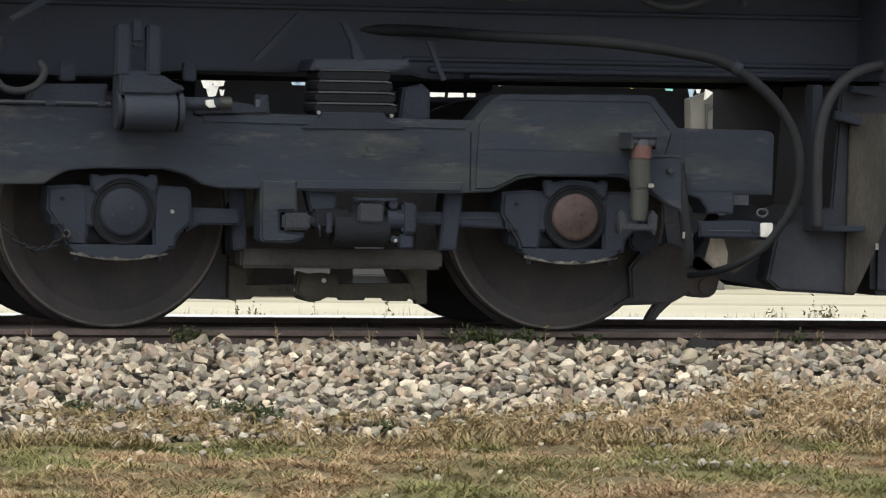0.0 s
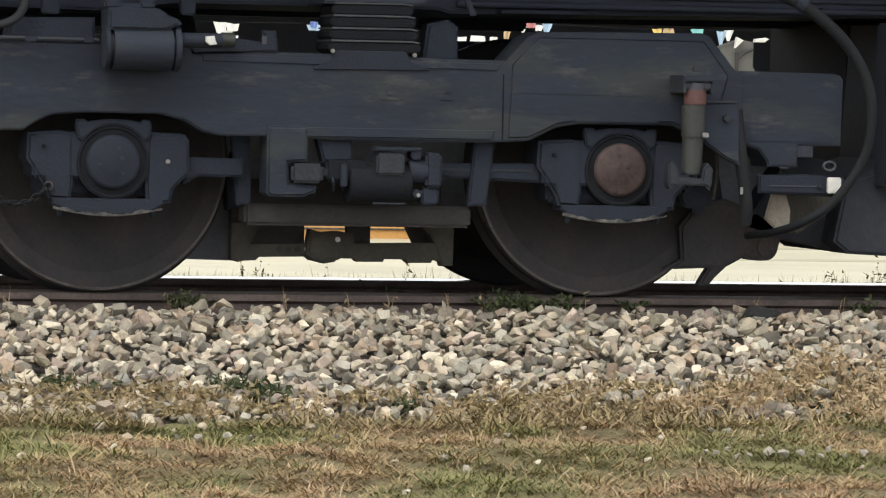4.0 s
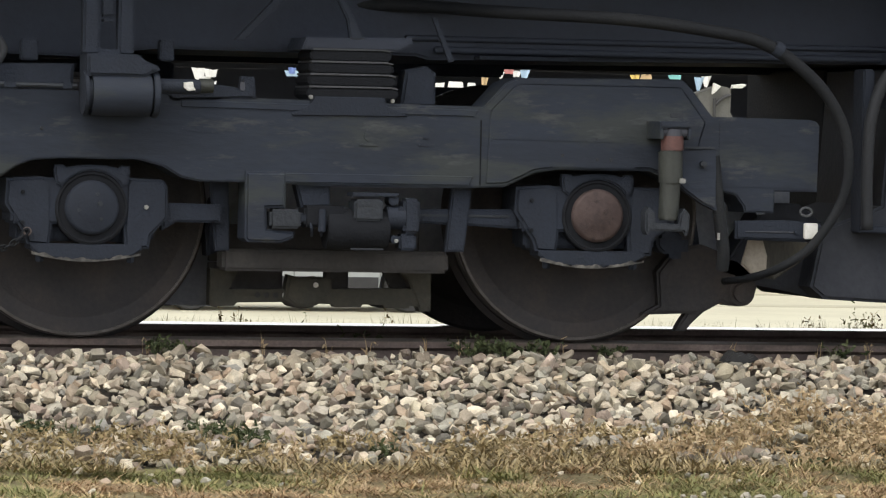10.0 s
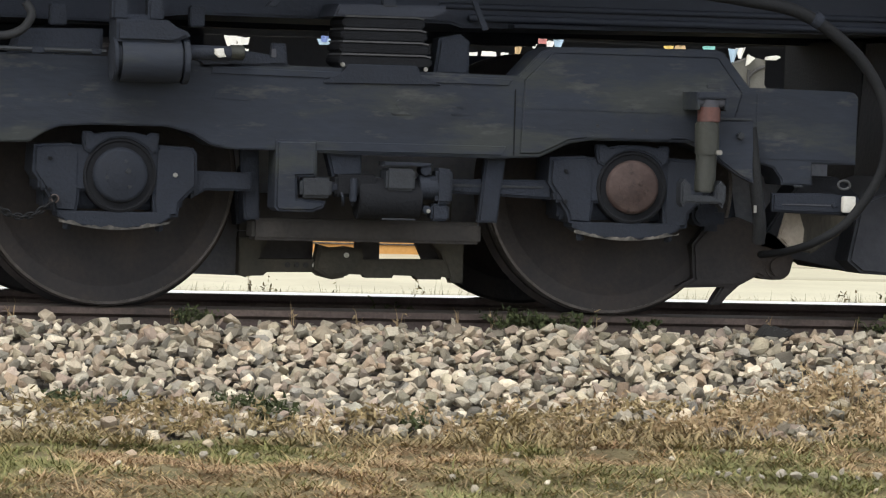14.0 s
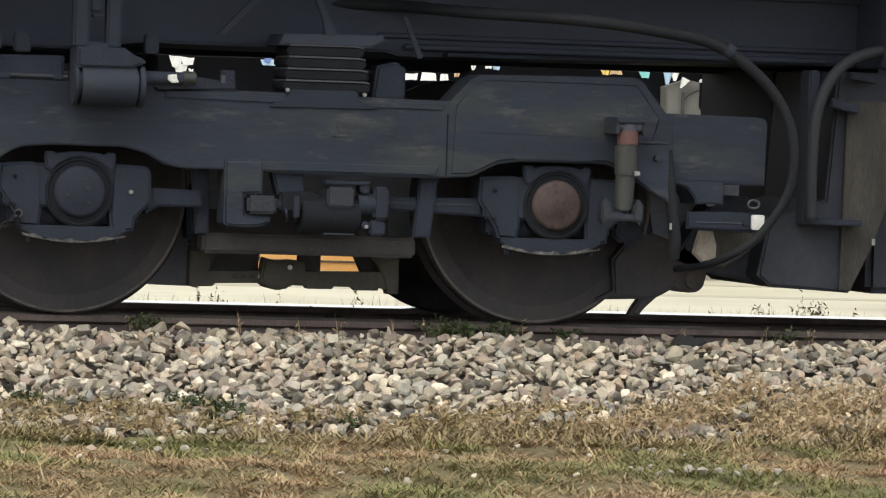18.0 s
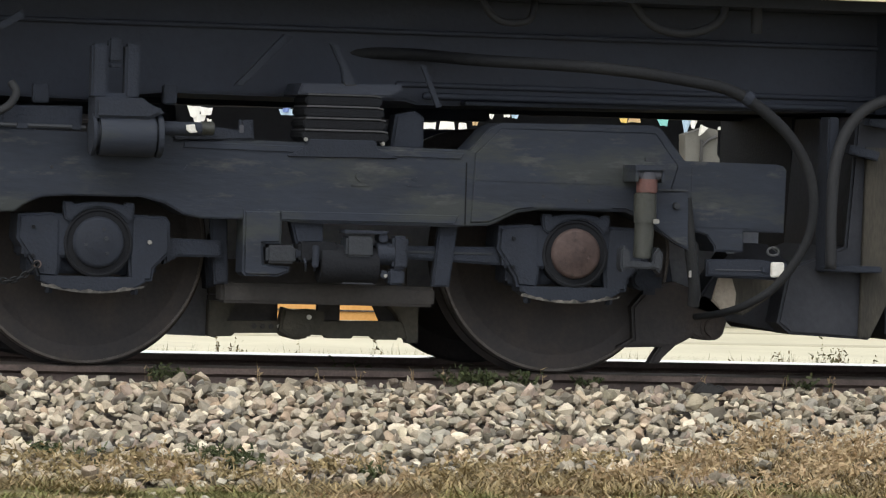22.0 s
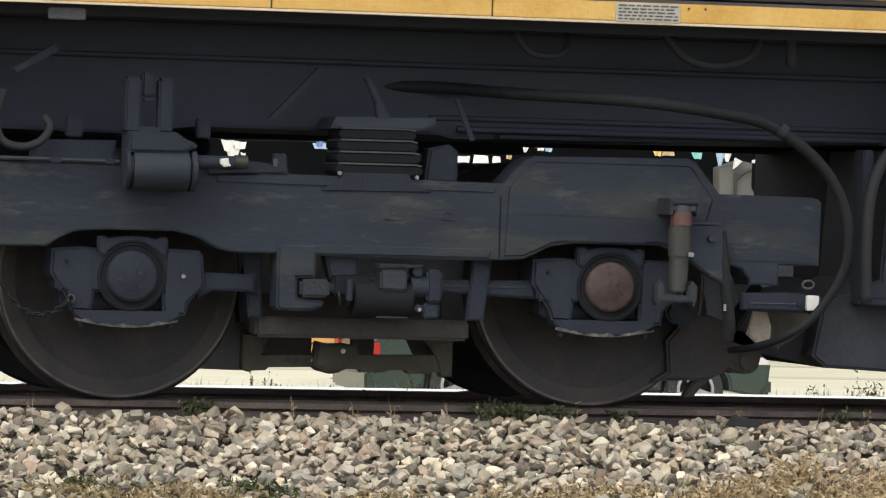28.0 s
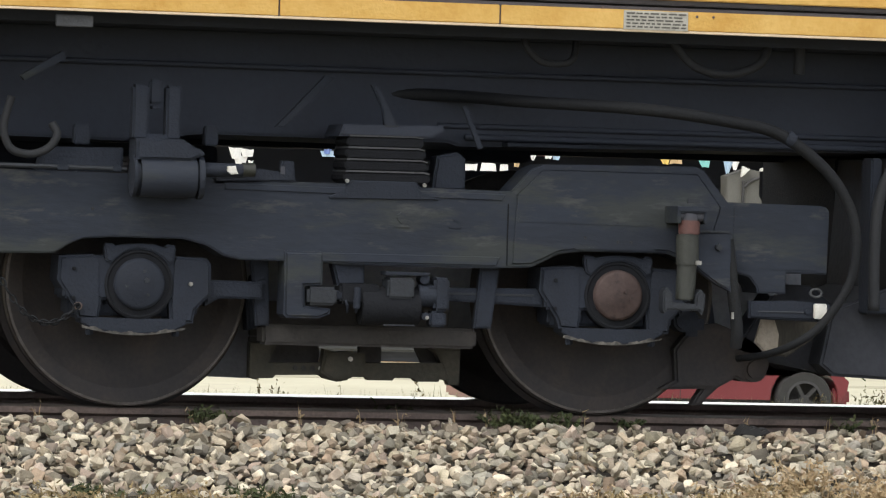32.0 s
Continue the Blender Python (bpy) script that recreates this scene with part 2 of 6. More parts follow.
STRAW = mat("dead_weed_stalk", [(0.3229, 0.2322, 0.1287), (0.5023, 0.3948, 0.2341), (0.3708, 0.2612, 0.1522), (0.6219, 0.5109, 0.3277)], 0.85, island=True, bump=0)
GLASS = mat("tinted_glass", [(0.02, 0.024, 0.028), (0.03, 0.034, 0.038)], 0.08, scale=2, fine=20, bump=0)
TYRE = mat("tyre_rubber", [(0.02, 0.02, 0.021), (0.038, 0.038, 0.038)], 0.85, scale=10, fine=80)
ALLOY = mat("alloy_rim", [(0.2856, 0.2856, 0.2856), (0.4216, 0.4216, 0.4216)], 0.4, metal=0.3, scale=8, fine=60, bump=0.05)
PLASTIC = mat("black_trim", [(0.02, 0.02, 0.022), (0.035, 0.035, 0.036)], 0.6, scale=8, fine=60)
LAMP_RED = mat("red_lens", [(0.30, 0.015, 0.015), (0.40, 0.03, 0.025)], 0.2, scale=20, fine=60, bump=0)
LAMP_CLEAR = mat("clear_lens", [(0.55, 0.55, 0.53), (0.70, 0.70, 0.68)], 0.15, scale=20, fine=60, bump=0)


def paint(name, r, g, b, rough=0.3):
    return mat(name, [(r * 0.85, g * 0.85, b * 0.85), (r, g, b)], rough, scale=1.5, fine=30, bump=0.03, coat=0.4)


GRASS = mat("dry_straw_grass", [(0.4954, 0.3706, 0.2014), (0.3272, 0.2398, 0.1187), (0.6532, 0.5123, 0.3201), (0.2597, 0.1962, 0.1007), (0.4507, 0.3488, 0.1664), (0.3718, 0.3052, 0.1304)], 0.9, island=True, bump=0, scale=4, fine=30)
GREEN = mat("green_grass", [(0.1401, 0.162, 0.0542), (0.2047, 0.2176, 0.0756), (0.2694, 0.25, 0.0978), (0.1671, 0.1945, 0.0708), (0.3339, 0.2686, 0.1299)], 0.85, island=True, bump=0, scale=4, fine=30)
BROWN = mat("brown_dead_grass", [(0.2929, 0.1744, 0.089), (0.191, 0.1199, 0.0615), (0.4279, 0.2834, 0.1601), (0.5297, 0.3924, 0.2374), (0.2482, 0.169, 0.0827)], 0.9, island=True, bump=0, scale=4, fine=30)

# ---------------------------------------------------------------- building blocks
BASE = {}


def thing(name, x=0.0, y=0.0, z=0.0, label="", category="", group="", kind=""):
    """An Empty at the base of a thing; its parts are given in world metres."""
    ob = new(name)
    ob.location = (x, y, z)
    BASE[ob.name] = Vector((x, y, z))
    return tagged(ob, label, category, group, kind)


def part(name, bm, material, parent=None, label="", smooth=False):
    me = bpy.data.meshes.new(name)
    base = BASE.get(parent.name, Vector()) if parent else Vector()
    if base.length:
        bmesh.ops.translate(bm, vec=-base, verts=bm.verts)
    bm.normal_update()
    # round faces shade smoothly, edges over 38 degrees stay crisp
    for f in bm.faces:
        f.smooth = True
    for e in bm.edges:
        e.smooth = smooth or (len(e.link_faces) == 2 and e.calc_face_angle(3.0) < radians(38))
    bm.to_mesh(me)
    bm.free()
    me.materials.append(material)
    ob = new(name, me)
    if parent:
        ob.parent = parent
        # sub-parts share the root's base
        BASE[ob.name] = base
    return tagged(ob, label) if label else ob


def bevel(bm, w, seg=2):
    if w > 0:
        bmesh.ops.bevel(bm, geom=list(bm.edges), offset=w, offset_type="OFFSET", segments=seg, affect="EDGES", clamp_overlap=True)
    return bm


def box(x0, x1, y0, y1, z0, z1, b=0.008):
    bm = bmesh.new()
    bmesh.ops.create_cube(bm, size=1, matrix=Matrix.LocRotScale(((x0 + x1) / 2, (y0 + y1) / 2, (z0 + z1) / 2), None, (abs(x1 - x0), abs(y1 - y0), abs(z1 - z0))))
    return bevel(bm, min(b, 0.3 * min(abs(x1 - x0), abs(y1 - y0), abs(z1 - z0))))


def prism(pts, y0, y1, b=0.01, seg=2):
    """A profile in x and z, drawn out from y0 to y1."""
    bm = bmesh.new()
    vs = [bm.verts.new((x, y0, z)) for x, z in pts]
    f = bm.faces.new(vs)
    ext = bmesh.ops.extrude_face_region(bm, geom=[f])
    bmesh.ops.translate(bm, vec=(0, y1 - y0, 0), verts=[v for v in ext["geom"] if isinstance(v, bmesh.types.BMVert)])
    bmesh.ops.recalc_face_normals(bm, faces=bm.faces)
    if b > 0:
        rim = [e for e in bm.edges if len(e.link_faces) == 2 and any(len(fc.verts) > 4 or fc.calc_area() and abs(fc.normal.y) > 0.9 for fc in e.link_faces)]
        bmesh.ops.bevel(bm, geom=rim, offset=b, offset_type="OFFSET", segments=seg, affect="EDGES", clamp_overlap=True)
    return bm


def lathe(cx, cz, prof, n=48, arc=None):
    """A profile of (radius, y) turned about the y axis through cx, cz."""
    bm = bmesh.new()
    rings = []
    for r, y in prof:
        if r < 1e-6:
            rings.append([bm.verts.new((cx, y, cz))])
        else:
            rings.append([bm.verts.new((cx + r * math.cos(2 * math.pi * i / n), y, cz + r * math.sin(2 * math.pi * i / n))) for i in range(n)])
    for a, b in zip(rings, rings[1:]):
        for i in range(n):
            j = (i + 1) % n
            if len(a) == 1:
                bm.faces.new((a[0], b[j], b[i]))
            elif len(b) == 1:
                bm.faces.new((a[i], a[j], b[0]))
            else:
                bm.faces.new((a[i], a[j], b[j], b[i]))
    bmesh.ops.recalc_face_normals(bm, faces=bm.faces)
    return bm


def rod(a, b, r, n=14, b_w=0.004):
    a, b = Vector(a), Vector(b)
    bm = bmesh.new()
    q = (b - a).to_track_quat("Z", "Y")
    bmesh.ops.create_cone(bm, cap_ends=True, segments=n, radius1=r, radius2=r, depth=(b - a).length, matrix=Matrix.LocRotScale((a + b) / 2, q, None))
    caps = [e for e in bm.edges if any(len(f.verts) > 4 for f in e.link_faces)]
    if b_w:
        bmesh.ops.bevel(bm, geom=caps, offset=min(b_w, r * 0.3), segments=2, affect="EDGES", clamp_overlap=True)
    return bm


def tube(pts, rad, n=10, steps=8, closed=False):
    """A round hose through points, smoothed; rad is one radius, or two and where the taper begins."""
    P = [Vector(p) for p in pts]
    line = []
    m = len(P)
    spans = m if closed else m - 1
    for i in range(spans):
        p0 = P[(i - 1) % m] if (closed or i > 0) else P[0] * 2 - P[1]
        p1, p2 = P[i], P[(i + 1) % m]
        p3 = P[(i + 2) % m] if (closed or i + 2 < m) else P[-1] * 2 - P[-2]
        for k in range(steps):
            t = k / steps
            line.append(0.5 * (2 * p1 + (p2 - p0) * t + (2 * p0 - 5 * p1 + 4 * p2 - p3) * t * t + (3 * p1 - p0 - 3 * p2 + p3) * t ** 3))
    if not closed:
        line.append(P[-1].copy())
    bm = bmesh.new()
    rings = []
    c = len(line)
    up = None
    r0, r1, taper = rad if isinstance(rad, tuple) else (rad, rad, 0)
    for i, p in enumerate(line):
        r = r0 + (r1 - r0) * max(0.0, i / (c - 1) - taper) / (1 - taper)
        d = (line[(i + 1) % c] - line[i - 1]) if closed else (line[min(i + 1, c - 1)] - line[max(i - 1, 0)])
        d.normalize()
        if up is None:
            up = d.orthogonal().normalized()
        up = (up - d * up.dot(d)).normalized()
        side = d.cross(up)
        rings.append([bm.verts.new(p + r * (math.cos(2 * math.pi * k / n) * up + math.sin(2 * math.pi * k / n) * side)) for k in range(n)])
    for i in range(c if closed else c - 1):
        a, b = rings[i], rings[(i + 1) % c]
        for k in range(n):
            bm.faces.new((a[k], a[(k + 1) % n], b[(k + 1) % n], b[k]))
    if not closed:
        bm.faces.new(rings[0][::-1])
        bm.faces.new(rings[-1])
    bmesh.ops.recalc_face_normals(bm, faces=bm.faces)
    return bm


def join(*bms):
    out = bms[0]
    for b in bms[1:]:
        me = bpy.data.meshes.new("tmp")
        b.to_mesh(me)
        b.free()
        out.from_mesh(me)
        bpy.data.meshes.remove(me)
    return out


def raw(name, verts, faces_tri, material, smooth=False):
    """One mesh from numpy arrays of points and triangles."""
    me = bpy.data.meshes.new(name)
    me.vertices.add(len(verts))
    me.vertices.foreach_set("co", verts.astype(np.float32).ravel())
    nf = len(faces_tri)
    me.loops.add(nf * 3)
    me.loops.foreach_set("vertex_index", faces_tri.astype(np.int32).ravel())
    me.polygons.add(nf)
    me.polygons.foreach_set("loop_start", np.arange(0, nf * 3, 3, dtype=np.int32))
    me.polygons.foreach_set("loop_total", np.full(nf, 3, dtype=np.int32))
    me.polygons.foreach_set("use_smooth", np.full(nf, smooth, dtype=bool))
    me.update(calc_edges=True)
    me.validate()
    me.materials.append(material)
    return new(name, me)

# ---------------------------------------------------------------- ground, track and far side
ROAD_Z = -1.42


def bank(y):
    """Height of the bare ground across the line of the track."""
    return float(np.interp(y, [-900, -30, -6, -2.3, -1.9, 3.4, 5.0, 9.0, 22.0, 26.0, 51.0, 56.0, 120, 2500], [-0.9, -0.62, -0.49, -0.385, -0.42, -0.42, -0.75, -1.10, -1.40, -1.56, -1.56, -1.45, -1.3, -1.2]))


def rough(x, y):
    """The same ground with its small hummocks."""
    if -7 < y < -1.5 and -5 < x < 6:
        return bank(y) + 0.035 * noise.noise((x * 1.3, y * 1.3, 0)) + 0.022 * noise.noise((x * 4.5, y * 4.5, 3)) + 0.010 * noise.noise((x * 13, y * 13, 7))
    return bank(y)


def make_ground():
    ys = [-900, -200, -60, -30, -15, -8] + [-6 + 0.05 * i for i in range(92)] + [0, 3.4, 5, 9, 15, 22, 26, 40, 51, 56, 60, 120, 500, 2500]
    xs = [-1500, -300, -60, -20, -8] + [-4 + 0.06 * i for i in range(154)] + [8, 14, 30, 60, 300, 1500]
    bm = bmesh.new()
    grid = [[bm.verts.new((x, y, rough(x, y))) for x in xs] for y in ys]
    for r0, r1 in zip(grid, grid[1:]):
        for i in range(len(xs) - 1):
            bm.faces.new((r0[i], r0[i + 1], r1[i + 1], r1[i]))
    return tagged(part("ground", bm, SOIL, smooth=True), "bare dry turf soil that falls gently to a road", "ground", kind="structure")


make_ground()

# crest and toe of the near ballast shoulder
SHOULDER = [(0.06, -0.075), (-0.14, -0.075), (-0.45, -0.10), (-1.2, -0.245), (-2.0, -0.37), (-2.35, -0.40)]


def shoulder(y):
    ys = [p[0] for p in SHOULDER][::-1]
    zs = [p[1] for p in SHOULDER][::-1]
    return np.interp(y, ys, zs)


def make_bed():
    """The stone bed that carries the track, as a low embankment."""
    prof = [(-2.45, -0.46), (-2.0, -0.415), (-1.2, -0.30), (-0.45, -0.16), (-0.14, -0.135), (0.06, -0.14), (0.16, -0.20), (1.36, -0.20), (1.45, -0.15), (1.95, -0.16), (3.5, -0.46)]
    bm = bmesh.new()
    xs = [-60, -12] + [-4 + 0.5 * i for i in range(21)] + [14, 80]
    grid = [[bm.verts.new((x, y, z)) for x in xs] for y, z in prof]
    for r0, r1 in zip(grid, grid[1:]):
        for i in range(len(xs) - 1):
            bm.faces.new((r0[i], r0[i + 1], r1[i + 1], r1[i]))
    return tagged(part("track_bed", bm, BED), "track bed, coloured dark for the shade between the ballast stones", "track bed", kind="structure")


bed = make_bed()


def stone_shapes(count, rng):
    """Angular crushed stones: hulls of a few random points."""
    out = []
    for _ in range(count):
        bm = bmesh.new()
        size = rng.uniform([0.85, 0.62, 0.45], [1.30, 1.0, 0.80])
        for _ in range(int(rng.integers(12, 19))):
            p = rng.normal(size=3)
            p = p / np.linalg.norm(p)
            # drawn out towards the corners of a block
            p = np.sign(p) * np.abs(p) ** 0.65 * rng.uniform(0.80, 0.98)
            bm.verts.new(p * size)
        bmesh.ops.convex_hull(bm, input=bm.verts)
        bmesh.ops.delete(bm, geom=[v for v in bm.verts if not v.link_faces], context="VERTS")
        bmesh.ops.triangulate(bm, faces=bm.faces)
        bmesh.ops.recalc_face_normals(bm, faces=bm.faces)
        bm.verts.index_update()
        out.append((np.array([v.co[:] for v in bm.verts]), np.array([[v.index for v in f.verts] for f in bm.faces])))
        bm.free()
    return out


def make_ballast():
    rng = np.random.default_rng(7)
    shapes = stone_shapes(60, rng)
    pts = []

    def lay(x0, x1, y0, y1, step, lo, hi, keep=1.0, zf=shoulder, lift=0.0):
        for x in np.arange(x0, x1, step):
            for y in np.arange(y0, y1, step * 0.92):
                if rng.random() > keep:
                    continue
                px, py = x + rng.uniform(-0.6, 0.6) * step, y + rng.uniform(-0.6, 0.6) * step
                r = lo + (hi - lo) * rng.random() ** 1.6
                pts.append((px, py, float(zf(py)) + lift + rng.uniform(-0.036, 0.018), r))

    lay(-3.0, 3.9, -2.0, -0.07, 0.050, 0.017, 0.044)
    lay(-3.0, 3.9, -1.95, -0.18, 0.095, 0.024, 0.047, 0.42, lift=0.018)
    lay(-3.0, 3.9, -2.45, -2.0, 0.06, 0.016, 0.034, 0.16)
    lay(-3.0, 3.9, -4.6, -2.5, 0.10, 0.012, 0.028, 0.05, lambda y: bank(y) + 0.01)
    lay(-9.0, -3.0, -2.2, -0.07, 0.085, 0.03, 0.055)
    lay(3.9, 10.0, -2.2, -0.07, 0.085, 0.03, 0.055)
    lay(-3.0, 3.9, 0.12, 1.40, 0.10, 0.025, 0.045, 0.8, lambda y: -0.20)
    lay(-3.0, 3.9, 1.62, 3.3, 0.13, 0.03, 0.05, 0.8, lambda y: -0.16 - max(0, y - 1.9) * 0.19)
    V, F = [], []
    k = 0
    meshes = {}
    loose = 0
    for n, (x, y, z, r) in enumerate(pts):
        pick = int(rng.integers(len(shapes)))
        s, tris = shapes[pick]
        a = rng.uniform(0, 2 * math.pi)
        tx, ty = rng.normal(0, 0.5, 2)
        m = np.array(Euler((tx, ty, a)).to_matrix())
        if loose < 300 and n % 3 == 0 and -1.5 < x < 2.3 and -2.05 < y < -1.45:
            # the nearest stones are pieces of their own
            loose += 1
            if pick not in meshes:
                ob = raw("stone", s, tris, LOOSE)
                meshes[pick] = ob.data
            else:
                ob = new("stone", meshes[pick])
            ob.parent = bed
            ob.matrix_world = Matrix.LocRotScale((x, y, z), Euler((tx, ty, a)), (r, r, r))
            continue
        V.append(s @ m.T * r + (x, y, z))
        F.append(tris + k)
        k += len(s)
    return tagged(raw("ballast", np.concatenate(V), np.concatenate(F), STONE), "loose angular grey and tan crushed-stone ballast", "ballast", kind="stuff")


make_ballast()


def make_scrap():
    """A torn black scrap lying on the stones, and pale stones strewn in the grass."""
    bm = prism([(1.655, -0.070), (1.675, -0.040), (1.695, -0.022), (1.715, -0.036), (1.735, -0.028), (1.765, -0.046), (1.785, -0.036), (1.815, -0.062), (1.75, -0.080)], -0.36, -0.27, 0.008)
    tagged(part("rubber_scrap", bm, TYRE), "torn black scrap of rubber lying on the ballast", "scrap")
    rng = np.random.default_rng(31)
    shapes = stone_shapes(6, rng)
    spots = [(0.85, -2.71), (1.06, -2.19), (0.93, -2.87), (0.39, -2.2)]
    spots += [(0.50 + 0.055 * k + rng.uniform(-0.03, 0.03), -3.66 + rng.uniform(-0.09, 0.07)) for k in range(11)] + [(rng.uniform(-1.4, 0.3), rng.uniform(-3.6, -2.6)) for _ in range(3)]
    for i, (x, y) in enumerate(spots):
        v, tris = shapes[i % 6]
        ob = raw("stone", v * rng.uniform(0.012, 0.026), tris, CHALK)
        ob.location = (x, y, rough(x, y) + 0.022)
        ob.rotation_euler = (rng.normal(0, 0.3), rng.normal(0, 0.3), rng.uniform(0, 6))
        tagged(ob, "small pale stone lying in the dry grass", "stone", "stones in the grass")


make_scrap()

RAIL_PROFILE = [(-0.075, -0.185), (0.075, -0.185), (0.075, -0.172), (0.012, -0.155), (0.0085, -0.05), (0.036, -0.037), (0.037, -0.008), (0.030, -0.007), (-0.030, -0.0105), (-0.036, -0.0120), (-0.036, -0.037), (-0.0085, -0.05), (-0.012, -0.155), (-0.075, -0.172)]


def make_rail(y, label, top, top_label):
    root = thing("rail", 0, y, -0.185, label, "rail", "rails of the track")
    bm = bmesh.new()
    a = [bm.verts.new((-60, y + p, z)) for p, z in RAIL_PROFILE]
    b = [bm.verts.new((80, y + p, z)) for p, z in RAIL_PROFILE]
    n = len(a)
    for i in range(n):
        bm.faces.new((a[i], a[(i + 1) % n], b[(i + 1) % n], b[i]))
    bm.faces.new(a), bm.faces.new(b)
    bmesh.ops.recalc_face_normals(bm, faces=bm.faces)
    part("rail_body", bm, RAIL, root)
    # slightly crowned, worn running surface
    crown = [(-0.0365, -0.0110), (-0.035, -0.0080), (-0.010, -0.0030), (0.012, -0.0005), (0.026, 0.0), (0.03, -0.004)]
    bm = bmesh.new()
    a = [bm.verts.new((-60, y + p, z)) for p, z in crown]
    b = [bm.verts.new((80, y + p, z)) for p, z in crown]
    for i in range(len(a)):
        j = (i + 1) % len(a)
        bm.faces.new((a[i], a[j], b[j], b[i]))
    bmesh.ops.recalc_face_normals(bm, faces=bm.faces)
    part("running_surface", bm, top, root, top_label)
    return root


make_rail(0.0, "rust-brown steel rail half sunk in ballast under the wheels", SHADED, "running surface coloured dark for the shade of the locomotive")
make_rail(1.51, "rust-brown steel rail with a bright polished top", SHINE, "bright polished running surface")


def make_ties():
    first = None
    for i in range(40):
        x = -9.7 + 0.53 * i
        if first is None:
            first = tagged(part("railroad_tie", box(-0.115, 0.115, -0.55, 2.05, -0.36, -0.188, 0.012), TIE), "dark creosoted wooden tie bedded in ballast", "tie", "ties under the rails")
            first.location.x = x
        else:
            copy_thing(first, pose(x, 0, 0, 0, 0, 0))


make_ties()


def make_blades(name, spots_xy, heights, widths, zf, material, lean, label, category, seed, bend=0.5):
    """Thin bent blades, one triangle strip each."""
    rng = np.random.default_rng(seed)
    n = len(spots_xy)
    a = rng.uniform(0, 2 * math.pi, n)
    out = np.stack([np.cos(a), np.sin(a)], 1)
    side = np.stack([-out[:, 1], out[:, 0]], 1)
    tilt = np.clip(np.sign(rng.normal(0, 1, n)) * rng.uniform(0.45 * lean, 1.45 * lean, n), -2.6, 2.6)
    z = np.array([zf(x, y) for x, y in spots_xy])
    base = np.concatenate([spots_xy, z[:, None] - 0.01], 1)

    def at(f, w):
        drift = (np.clip(tilt, -1.1, 1.1) * f + bend * np.sign(tilt) * np.minimum(np.abs(tilt), 1) * f * f)[:, None] * heights[:, None]
        rise = heights * f * np.cos(np.clip(np.abs(tilt) * 0.62 * f, 0, 1.5)) * np.clip(1.15 - 0.35 * np.abs(tilt), 0.22, 1)
        mid = base + np.concatenate([out * drift, rise[:, None]], 1)
        off = np.concatenate([side * (widths * w / 2)[:, None], np.zeros((n, 1))], 1)
        return mid - off, mid + off

    a0, a1 = at(0, 1)
    b0, b1 = at(0.55, 0.8)
    c, _ = at(1.0, 0.0)
    V = np.stack([a0, a1, b0, b1, c], 1).reshape(-1, 3)
    t = np.array([[0, 1, 3], [0, 3, 2], [2, 3, 4]])
    F = (np.arange(n)[:, None, None] * 5 + t[None]).reshape(-1, 3)
    return tagged(raw(name, V, F, material), label, category, kind="stuff")


def make_grass():
    rng = np.random.default_rng(3)
    n = 420000
    xy = np.stack([rng.uniform(-2.8, 3.6, n), rng.uniform(-5.4, -2.05, n)], 1)
    fine = np.array([noise.noise((x * 6, y * 6, 9)) for x, y in xy])
    big = np.array([noise.noise((x * 1.5, y * 0.75, 5)) + 0.5 * noise.noise((x * 4.2, y * 2.2, 8)) for x, y in xy])
    keep = (xy[:, 1] < -2.38 + 0.22 * big + 0.1 * fine) & (fine > -1.0 + 0.6 * rng.random(n))
    xy, fine, big = xy[keep], fine[keep], big[keep]
    pick = big + rng.normal(0, 0.16, len(big))
    sets = ((pick > 0.07, GREEN, "green_grass", "short green grass in patches", 0.018, 0.050, 1.6),
            ((pick <= 0.07) & (pick > -0.25), GRASS, "straw_grass", "short dry straw-coloured grass", 0.018, 0.058, 1.9),
            (pick <= -0.25, BROWN, "brown_grass", "matted brown dead grass", 0.018, 0.054, 2.0))
    for k, (m, material, name, label, lo, hi, lean) in enumerate(sets):
        p = xy[m]
        n = len(p)
        h = rng.uniform(lo, hi, n) * (1.0 + 1.0 * fine[m]) * np.where(rng.random(n) < 0.015, 2.2, 1.0)
        make_blades(name, p, h, rng.uniform(0.003, 0.0065, n), rough, material, lean, label, "grass", 11 + k, bend=0.35)
    # brown litter between the lowest stones
    n = 25000
    xy = np.stack([rng.uniform(-2.9, 3.7, n), rng.uniform(-2.5, -1.45, n)], 1)
    c = np.array([noise.noise((x * 1.3 + 4, y * 1.6, 2)) + 0.16 * min(1, max(-1, x - 0.6)) - 1.3 * (y + 1.88) for x, y in xy])
    xy = xy[c > 0.08]
    n = len(xy)
    make_blades("dead_litter", xy, rng.uniform(0.02, 0.085, n), rng.uniform(0.003, 0.009, n), lambda x, y: float(shoulder(y)) + 0.02, LITTER, 1.3, "brown dead stalks and litter at the foot of the ballast", "litter", 19)
    n = 12000
    xy = np.stack([rng.uniform(-20, 26, n), rng.uniform(-22, -2.4, n)], 1)
    xy = xy[(xy[:, 1] < -5.6) | (xy[:, 0] < -2.9) | (xy[:, 0] > 3.7)]
    n = len(xy)
    make_blades("far_grass", xy, rng.uniform(0.03, 0.08, n), rng.uniform(0.01, 0.03, n), rough, GRASS, 0.8, "short patchy dry grass beside the track", "grass", 14)


make_grass()


